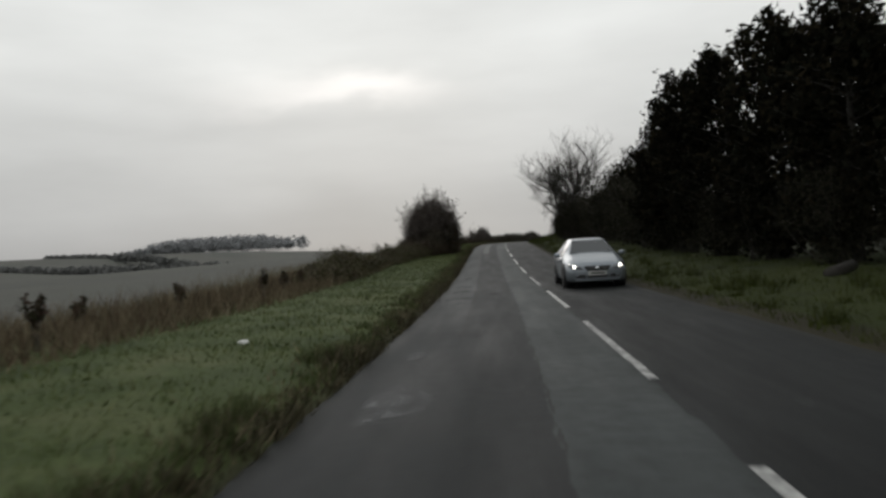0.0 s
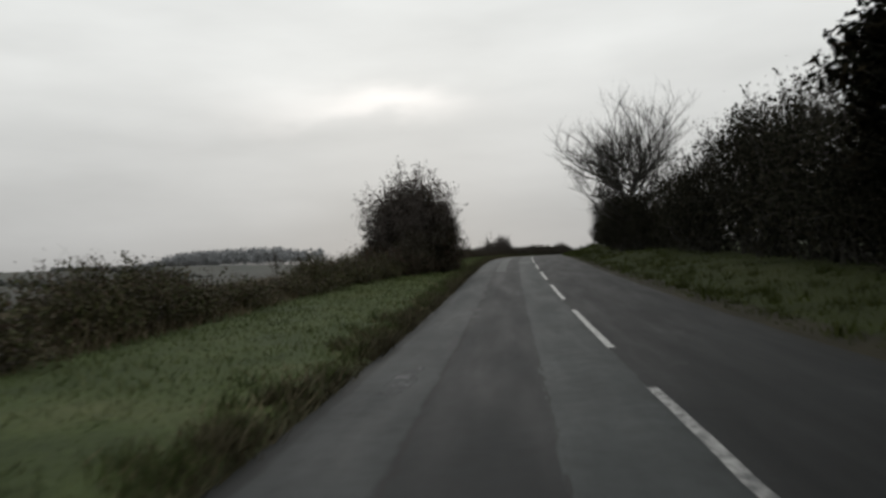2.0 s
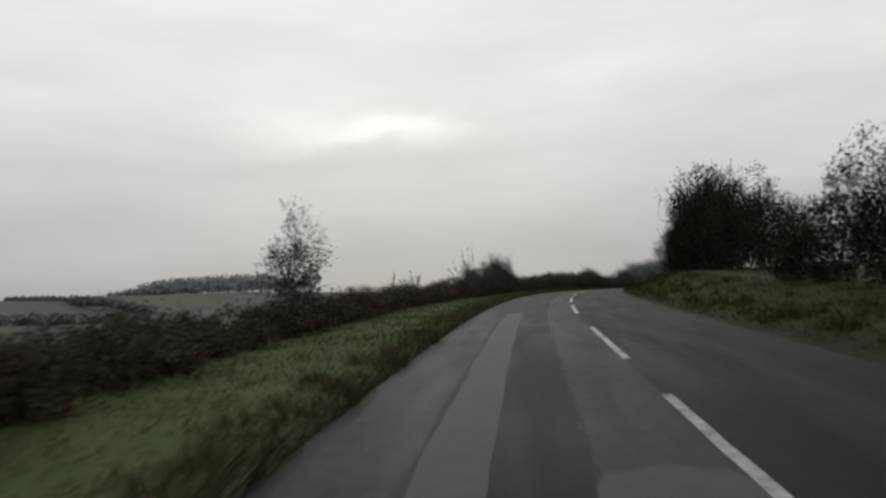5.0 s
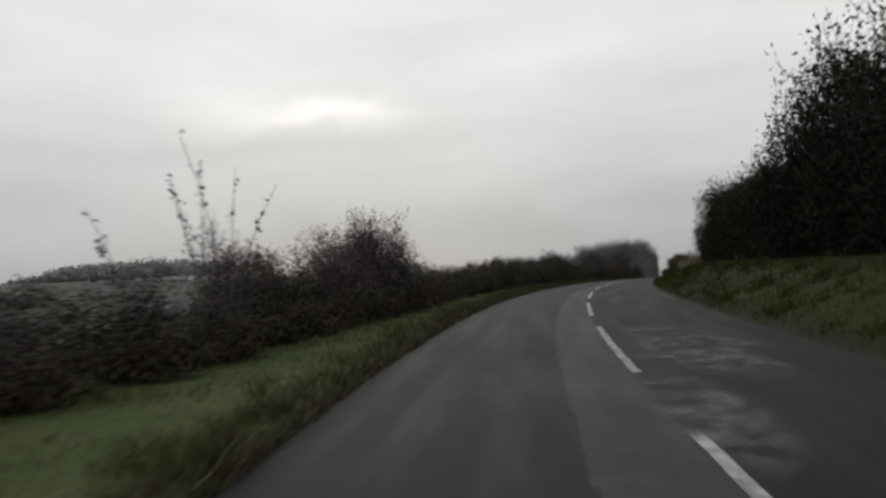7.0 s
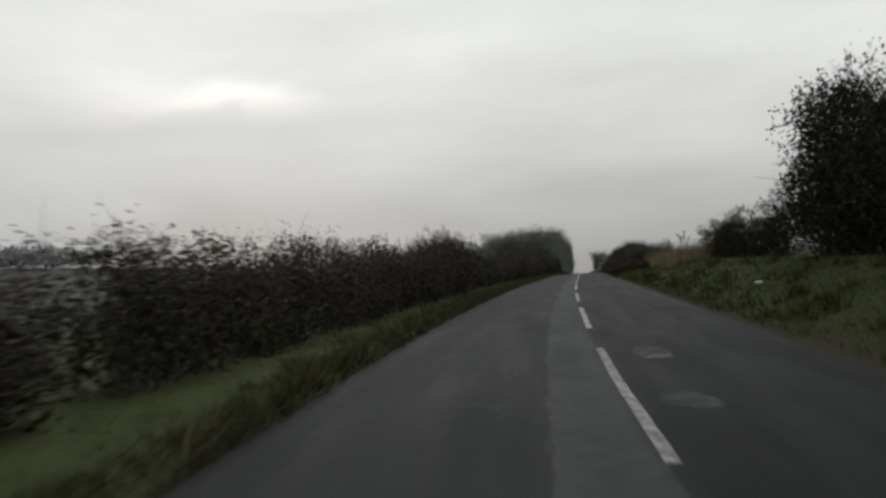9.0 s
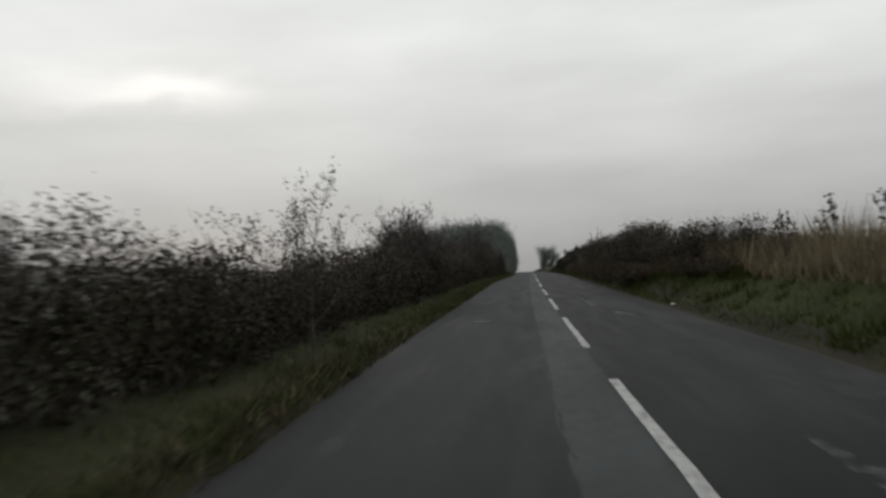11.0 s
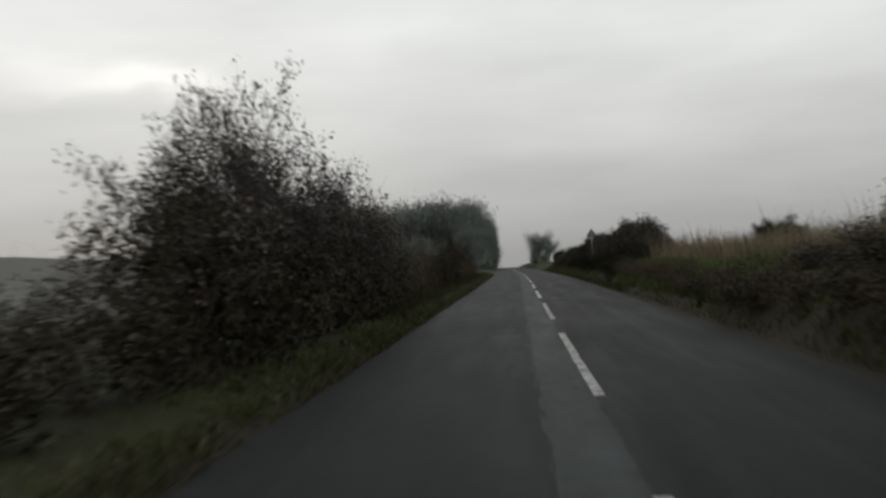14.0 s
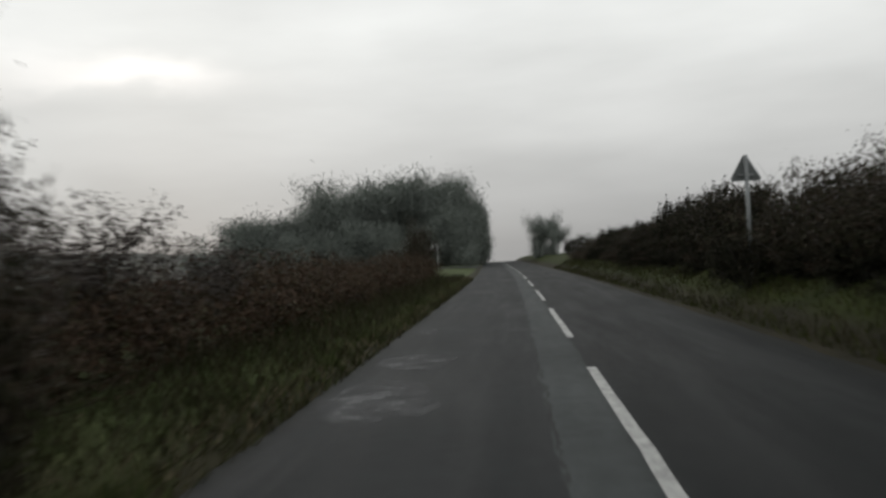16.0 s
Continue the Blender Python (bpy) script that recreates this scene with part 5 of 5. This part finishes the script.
        bmesh.ops.translate(bm, vec=(0, 0.12, -0.01), verts=[v for v in ext["geom"] if isinstance(v, bmesh.types.BMVert)])
        bmesh.ops.recalc_face_normals(bm, faces=bm.faces)
        hl = part("headlight", bm_mesh("headlight", bm, lens), e, "clear swept-back headlight, lit")
        bm = bmesh.new()
        bmesh.ops.create_uvsphere(bm, u_segments=12, v_segments=8, radius=0.042, matrix=Matrix.Translation((sg * 0.665, 0.02, 0.645)))
        part("bulb", bm_mesh("bulb", bm, lamp), hl, "bright white headlamp")
        q = [(sg * 0.34, -0.005, 0.31), (sg * 0.62, 0.02, 0.31), (sg * 0.66, 0.04, 0.40), (sg * 0.36, -0.005, 0.40)]
        panel("fog_light_intake", q if sg > 0 else list(reversed(q)), black, e, 0.02)
    # grille, badge, plate, lower intake
    q = [(-0.30, 0, 0.51), (0.30, 0, 0.51), (0.40, 0.0, 0.655), (-0.40, 0.0, 0.655)]
    gr = panel("grille", q, black, e, 0.03, "black grille with a chrome rim")
    for k in range(3):
        z = 0.54 + 0.035 * k
        bm = bmesh.new()
        bmesh.ops.create_cube(bm, size=1, matrix=Matrix.Translation((0, -0.035, z)) @ Matrix.Diagonal((0.58 + 0.05 * k, 0.01, 0.008, 1)))
        part("grille_bar", bm_mesh("grille_bar", bm, chrome, False), gr)
    bm = bmesh.new()
    bmesh.ops.create_cone(bm, cap_ends=True, segments=24, radius1=0.068, radius2=0.062, depth=0.02, matrix=Matrix.Translation((0, -0.05, 0.585)) @ Matrix.Rotation(radians(90), 4, "X"))
    part("badge", bm_mesh("badge", bm, chrome), gr, "plain round chrome badge")
    plate = panel("number_plate", [(-0.26, -0.004, 0.39), (0.26, -0.004, 0.39), (0.26, -0.004, 0.50), (-0.26, -0.004, 0.50)], white, e, 0.02, "pale number plate with a dark bar")
    panel("plate_bar", [(-0.21, -0.026, 0.42), (0.21, -0.026, 0.42), (0.21, -0.026, 0.47), (-0.21, -0.026, 0.47)], black, plate, 0.003)
    panel("lower_intake", [(-0.30, -0.002, 0.31), (0.30, -0.002, 0.31), (0.30, -0.002, 0.38), (-0.30, -0.002, 0.38)], black, e, 0.02)
    bm = bmesh.new()
    bmesh.ops.create_cube(bm, size=1, matrix=Matrix.Translation((0, 0.06, 0.25)) @ Matrix.Diagonal((1.3, 0.16, 0.05, 1)))
    bmesh.ops.bevel(bm, geom=bm.edges[:], offset=0.02, segments=2, affect="EDGES")
    part("bumper_lip", bm_mesh("bumper_lip", bm, paint), e)
    # wheels in dark arches
    for y in (0.93, 3.64):
        for sg in (1, -1):
            bm = bmesh.new()
            bmesh.ops.create_cone(bm, cap_ends=True, segments=28, radius1=0.385, radius2=0.37, depth=0.3, matrix=Matrix.Translation((sg * 0.775, y, 0.36)) @ Matrix.Rotation(radians(90), 4, "Y"))
            part("wheel_arch", bm_mesh("wheel_arch", bm, black), e)
            wh = new("wheel")
            wh.parent = e
            bm = bmesh.new()
            prof = [(0.205, -0.1), (0.29, -0.115), (0.318, -0.09), (0.322, 0), (0.318, 0.09), (0.29, 0.115), (0.205, 0.1)]
            seg = 32
            rows = [[bm.verts.new((x, r * math.cos(2 * math.pi * k / seg), r * math.sin(2 * math.pi * k / seg))) for r, x in prof] for k in range(seg)]
            for k in range(seg):
                a, c = rows[k], rows[(k + 1) % seg]
                for j in range(len(prof) - 1):
                    bm.faces.new((a[j], a[j + 1], c[j + 1], c[j]))
            bmesh.ops.recalc_face_normals(bm, faces=bm.faces)
            part("tyre", bm_mesh("tyre", bm, rubber), wh, "black rubber tyre")
            bm = bmesh.new()
            bmesh.ops.create_cone(bm, cap_ends=False, segments=32, radius1=0.208, radius2=0.20, depth=0.2, matrix=Matrix.Rotation(radians(90), 4, "Y"))
            for k in range(7):
                bmesh.ops.create_cube(bm, size=1, matrix=Matrix.Rotation(2 * math.pi * k / 7, 4, "X") @ Matrix.Translation((sg * 0.07, 0, 0.105)) @ Matrix.Diagonal((0.03, 0.045, 0.2, 1)))
            bmesh.ops.create_cone(bm, cap_ends=True, segments=16, radius1=0.06, radius2=0.05, depth=0.05, matrix=Matrix.Translation((sg * 0.08, 0, 0)) @ Matrix.Rotation(radians(90), 4, "Y"))
            part("rim", bm_mesh("rim", bm, alloy, False), wh, "silver alloy wheel rim")
            wh.location = (sg * 0.825, y, 0.325)
    x, y, z, p = line(s)
    e.matrix_basis = Matrix.Translation((x - math.cos(p) * u, y - math.sin(p) * u, z + 0.002)) @ Matrix.Rotation(p, 4, "Z") @ Matrix.Rotation(math.atan(math.tan(np.interp(s, SG, GRD))), 4, "X")


build_car(37.6, -1.5)


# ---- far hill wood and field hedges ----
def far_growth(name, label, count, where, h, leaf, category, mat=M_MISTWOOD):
    g = Growth(count)
    r = g.r
    for i in range(count):
        x, y, k = where(r)
        z = far_land(x, y) - 0.3
        hh = h * k * r.uniform(0.75, 1.15)
        g.stem([(x, y, z), (x, y, z + hh * 0.6)], 0.18, 0.1, 3)
        m = 34
        pts = np.clip(r.normal(size=(m, 3)), -1.7, 1.7) * np.array((hh * 0.22, hh * 0.22, hh * 0.2)) + np.array((x, y, z + hh * 0.62))
        g.leaves(pts, leaf, 1.3)
    v = np.concatenate([np.array(g.v), np.concatenate(g.lv)])
    f = g.f + (np.arange(g.ln * 3).reshape(-1, 3) + len(g.v)).tolist()
    ob = new(name, mesh_object(name, v, f, mat))
    tagged(ob, label, category, kind="stuff")


def hill_row(r):
    t = r.uniform()
    e = smooth(0, 0.3, t) * (1 - 0.45 * smooth(0.86, 1, t))
    return -362 + 149 * t + r.normal() * 3, 659 - 25 * t + r.uniform(-25, 25), 0.35 + 0.65 * e


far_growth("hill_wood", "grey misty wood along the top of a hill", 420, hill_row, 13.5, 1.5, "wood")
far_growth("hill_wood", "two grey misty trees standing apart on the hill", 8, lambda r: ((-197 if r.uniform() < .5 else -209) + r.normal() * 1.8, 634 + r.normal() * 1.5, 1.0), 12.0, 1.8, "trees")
far_growth("field_hedge", "dark hedge line crossing a misty field", 200, lambda r: (lambda t: (-215 + 125 * t, 284 - 62 * t + r.normal() * 0.8, 1.0))(r.uniform()), 3.2, 0.8, "hedge", M_HAZED_HEDGE)
far_growth("field_hedge", "dark hedge line at the far side of a field", 220, lambda r: (lambda t: (-310 + 150 * t, 462 - 110 * t + r.normal() * 1.0, 1.0))(r.uniform()), 4.2, 1.0, "hedge", M_HAZED_HEDGE)


# ---- weeds, saplings and litter ----
def stalk(name, label, s, u, stems, h, seed, heads=26, droop=0.25, leaf=0.045):
    g = Growth(seed)
    r = g.r
    for i in range(stems):
        a = r.uniform(0, 6.28)
        hh = h * r.uniform(0.6, 1.0)
        out = np.array((math.cos(a), math.sin(a), 0)) * hh * droop * r.uniform(0.2, 1.0)
        pts = [np.array((0.05 * math.cos(a), 0.05 * math.sin(a), 0)) + out * t ** 2 + np.array((0, 0, hh * t * (1 - 0.12 * t))) for t in (0, 0.3, 0.55, 0.8, 1.0)]
        g.stem(pts, 0.012, 0.004, 3)
        k = r.uniform(0.62, 1.0, size=heads)
        q = np.array([np.interp(k, (0, 0.3, 0.55, 0.8, 1.0), [p[j] for p in pts]) for j in range(3)]).T
        g.leaves(q + r.normal(size=q.shape) * 0.035, leaf)
    e = plant(name, g, M_TWIG, M_BRAMBLE, "stalk", "seed_head")
    for c in e.children:
        c["kind"] = "stuff"
    tagged(e, label, "weed", "tall dead weeds")
    stand(e, s, u)


for i, (s, u, n, h) in enumerate(((124.6, 5.9, 2, 2.9), (125.6, 5.5, 4, 4.0), (126.2, 5.4, 3, 3.8), (112.5, 6.8, 3, 2.0), (117.5, 6.8, 3, 2.0), (188, -5.6, 5, 1.9), (190.5, -5.2, 5, 1.9), (193.5, -5.4, 5, 2.0), (196, -5.3, 5, 1.9), (231.5, -4.2, 4, 3.0), (233.5, -4.4, 4, 2.9),
                                  (226, 4.8, 2, 3.2), (66, 8.6, 3, 2.0), (62, 8.4, 3, 2.0))):
    stalk("weed_stalk", "tall thin dead weed stems with drooping seed heads", s, u, n, h, 300 + i, 14 if 124 < s < 129 else 26, 0.5 if 124 < s < 129 else 0.25)
for i, (s, u, h) in enumerate(((26.3, 8.6, 1.15), (29, 9.4, 0.9), (38.2, 8.6, 1.1), (39.2, 8.9, 1.0), (40.2, 8.5, 0.95), (44, 8.8, 0.9), (20, 9, 1.0), (34, 9.5, 0.9))):
    stalk("dock_stalk", "dark brown dead dock standing at the field edge", s, u, 5, h, 340 + i, 60, 0.15, 0.05)
stalk("thin_sapling", "thin upright dead sapling in the hedge", 151.8, 4.7, 2, 2.0, 360, 20, 0.03)


def litter(s, u, w, label):
    m = plain_material("crumpled_paper", (0.55, 0.55, 0.54), (0.7, 0.7, 0.69), 12, 0.8)
    bm = bmesh.new()
    bmesh.ops.create_icosphere(bm, subdivisions=2, radius=w)
    for v in bm.verts:
        v.co += Vector((1, 1, 1)) * 0 + v.co * 0.5 * noise.noise(v.co * 14 / w * 0.1 + Vector((s, 0, 0)))
        v.co.z *= 0.45
    ob = new("litter", bm_mesh("litter", bm, m, False))
    tagged(ob, label, "litter")
    ob.location = spot(s, u, w * 0.3 + 0.03)


litter(25.8, 5.2, 0.075, "crumpled white paper lying on the grass verge")
litter(196.6, -2.75, 0.06, "white scrap lying at the road edge")
litter(166.0, -4.2, 0.09, "pale plastic scrap on the grass bank")


def log(s, u):
    bm = bmesh.new()
    bmesh.ops.create_cone(bm, cap_ends=True, segments=12, radius1=0.16, radius2=0.12, depth=0.9, matrix=Matrix.Rotation(radians(78), 4, "Y"))
    bmesh.ops.subdivide_edges(bm, edges=bm.edges[:], cuts=2)
    for v in bm.verts:
        v.co += v.normal * 0.03 * noise.noise(v.co * 9)
    ob = new("log", bm_mesh("log", bm, M_BARK))
    tagged(ob, "short dark log lying on the verge below the conifers", "log")
    ob.location = spot(33.0, -6.4, 0.12)
    ob.rotation_euler = (0, 0, 0.6)


log(33.0, -6.4)


# ---- junction near the wood ----
def build_side_road():
    verts, uvs, faces = [], [], []
    for i in range(30):
        u = 3.0 + i * 1.2
        flare = 3.5 * math.exp(-(u - 3.0) / 2.5)
        for k in (-1, -0.5, 0, 0.5, 1):
            s = 334 + k * (2.6 + flare) + 0.25 * (u - 3)
            p = spot(s, u, 0.05)
            verts.append(p)
            uvs.append((k * 2.2, 600 + u))
    for i in range(29):
        for k in range(4):
            a = i * 5 + k
            faces.append((a, a + 1, a + 6, a + 5))
    ob = new("side_road", mesh_object("side_road", verts, faces, M_ROAD, uvs, True))
    tagged(ob, "narrow tarmac side road joining at a junction", "road", kind="structure")


build_side_road()


def direction_sign(s, u):
    pale = plain_material("pale_sign_back", (0.30, 0.31, 0.31), (0.38, 0.39, 0.39), 4, 0.55)
    e = new("direction_sign")
    tagged(e, "pale grey back of a small junction sign on a post", "road sign")
    bm = bmesh.new()
    bmesh.ops.create_cone(bm, cap_ends=True, segments=10, radius1=0.04, radius2=0.04, depth=2.3, matrix=Matrix.Translation((0, 0, 1.05)))
    part("post", bm_mesh("post", bm, pale), e)
    bm = bmesh.new()
    bmesh.ops.create_cube(bm, size=1, matrix=Matrix.Translation((-0.25, 0, 2.05)) @ Matrix.Diagonal((0.8, 0.03, 0.28, 1)))
    bmesh.ops.bevel(bm, geom=bm.edges[:], offset=0.012, segments=2, affect="EDGES")
    part("panel", bm_mesh("panel", bm, pale, False), e)
    e.matrix_basis = Matrix.Translation(spot(s, u)) @ Matrix.Rotation(line(s)[3], 4, "Z")


direction_sign(318, 6.0)


# ---- repairs and scars in the tarmac ----
def tarmac(name, c0, c1):
    """Thin worn tarmac, broken away in holes."""
    m = plain_material(name, c0, c1, 6.0, 0.8, 0, 0.004, 60)
    nt = m.node_tree
    f = noise_fac(nt, 3.2, 6, None, 0.7)
    holes = ramp(nt, f, [(0.42, (0, 0, 0)), (0.50, (0.35, 0.35, 0.35)), (0.60, (0.85, 0.85, 0.85))])
    sep = nt.nodes.new("ShaderNodeSeparateXYZ")
    nt.links.new(nt.nodes.new("ShaderNodeTexCoord").outputs["Generated"], sep.inputs[0])
    dx, dy = (math_node(nt, "MULTIPLY", math_node(nt, "SUBTRACT", sep.outputs[k], 0.5), 2.0) for k in (0, 1))
    r = math_node(nt, "SQRT", math_node(nt, "ADD", math_node(nt, "MULTIPLY", dx, dx), math_node(nt, "MULTIPLY", dy, dy)))
    fade = math_node(nt, "DIVIDE", math_node(nt, "SUBTRACT", 1.0, r), 0.35, True)   # worn thin towards its rim
    nt.links.new(math_node(nt, "MULTIPLY", holes, fade), nt.nodes["Principled BSDF"].inputs["Alpha"])
    return m


M_PALE, M_DARK = tarmac("pale_tarmac", (0.070, 0.072, 0.074), (0.115, 0.117, 0.119)), plain_material("dark_tarmac", (0.006, 0.006, 0.007), (0.014, 0.014, 0.015), 6.0, 0.8, 0, 0.004, 60)


M_STRIP = plain_material("patched_tarmac", (0.032, 0.036, 0.036), (0.050, 0.055, 0.054), 5.0, 0.8, 0, 0.004, 60)


def road_scar(s, u, length, width, mat, seed, ragged=0.3, square=False, name="road_patch"):
    """A thin ragged-edged patch lying on the road."""
    n = 28
    verts, r = [], []
    for i in range(n):
        a = 2 * math.pi * i / n
        ca, sa = math.cos(a), math.sin(a)
        k = 1 / max(abs(ca), abs(sa)) if square else 1.0
        k *= 1 + ragged * noise.noise(Vector((ca * 1.7, sa * 1.7, seed * 3.1))) + ragged * 0.6 * noise.noise(Vector((ca * 5, sa * 5, seed)))
        x, y, z, p = line(s + length / 2 * sa * k)
        w = u + width / 2 * ca * k
        verts.append((x - math.cos(p) * w, y - math.sin(p) * w, z + 0.0085))
    x, y, z, p = line(s)
    verts.append((x - math.cos(p) * u, y - math.sin(p) * u, z + 0.0085))
    part(name, mesh_object(name, verts, [(n, i, (i + 1) % n) for i in range(n)], mat), road)


def road_strip(s0, s1, u, width, mat):
    """A long narrow relaid strip with wandering edges, following the road."""
    verts, faces = [], []
    n = int((s1 - s0) / 0.5) + 1
    for i in range(n):
        s = s0 + (s1 - s0) * i / (n - 1)
        x, y, z, p = line(s)
        for k in (-0.5, 0.5):
            w = u + k * width * (1 + 0.12 * noise.noise(Vector((s * 0.9, k * 7, 2)))) + 0.03 * noise.noise(Vector((s * 2.3, k * 5, 0)))
            verts.append((x - math.cos(p) * w, y - math.sin(p) * w, z + 0.0085))
    for i in range(n - 1):
        a = 2 * i
        faces.append((a, a + 2, a + 3, a + 1))
    part("road_patch", mesh_object("road_patch", verts, faces, mat), road)


road_strip(75.5, 108.0, 1.83, 0.50, M_STRIP)


# along, left, length, width, dark or pale, raggedness, square
ON_THE_HILL = (
    (21.8, 2.5, 1.3, 0.55, 0, 0.6, False), (25.0, 2.6, 0.5, 0.25, 0, 0.6, False), (34.2, 2.35, 0.6, 0.32, 0, 0.7, False), (35.8, 2.52, 1.3, 0.5, 0, 0.6, False), (39.1, 2.6, 1.5, 0.42, 0, 0.6, False), (42.1, 2.55, 1.4, 0.35, 0, 0.7, False), (37.4, 1.5, 0.5, 0.3, 0, 0.7, False), (47.4, 2.5, 1.4, 0.25, 0, 0.8, False),
    (56.6, 2.15, 0.9, 0.28, 1, 0.7, False), (55.0, 2.1, 0.4, 0.2, 1, 0.7, False), (66.5, 2.2, 0.7, 0.3, 1, 0.7, False), (60.6, 2.1, 1.6, 0.1, 1, 0.9, False), (63.5, 2.12, 1.3, 0.12, 1, 0.9, False),
    (50.5, 2.2, 1.5, 0.1, 1, 0.9, False),
)
ROUND_THE_BEND = (
    (87.5, 0.5, 2.6, 0.95, 0, 0.15, True), (122.6, -0.25, 3.2, 0.75, 0, 0.35, False), (126.5, -0.9, 3.6, 1.6, 0, 0.45, False), (129.6, -0.8, 0.9, 0.9, 0, 0.6, False),
    (113, -1.66, 2.5, 0.2, 0, 0.7, False), (153.8, -0.5, 1.0, 0.5, 0, 0.5, True), (157, -0.65, 1.6, 0.5, 0, 0.5, True),
)
ON_THE_STRAIGHT = (
    (181.5, -0.98, 2.4, 0.16, 0, 0.7, False), (194.7, 1.85, 0.6, 0.4, 0, 0.6, False), (195, -1.4, 1.4, 0.3, 0, 0.7, False), (199.3, -1.0, 3.4, 0.13, 0, 0.7, False), (202.4, -1.0, 3.6, 0.11, 0, 0.7, False), (206.2, -0.98, 3.0, 0.1, 0, 0.7, False),
    (215.6, -0.97, 1.4, 0.15, 0, 0.7, False), (251.4, -0.7, 0.7, 1.0, 0, 0.6, False), (258.2, 2.0, 1.0, 0.6, 0, 0.6, False), (261, 1.75, 1.4, 0.5, 0, 0.6, False), (265.2, 2.1, 1.9, 0.85, 0, 0.6, False),
    (267.8, 2.1, 1.3, 0.7, 0, 0.6, False), (271.6, 2.3, 0.8, 0.3, 0, 0.6, False),
)
for stretch in (ON_THE_HILL, ROUND_THE_BEND, ON_THE_STRAIGHT):
    for i, (s, u, ln, w, m, rg, sq) in enumerate(stretch):
        wide = 1.0 if sq or m else 1.35   # the pale ones are worn to rags
        road_scar(s, u, ln * wide, w * wide, M_STRIP if sq and ln > 2 else (M_PALE, M_DARK)[m], i, rg, sq)
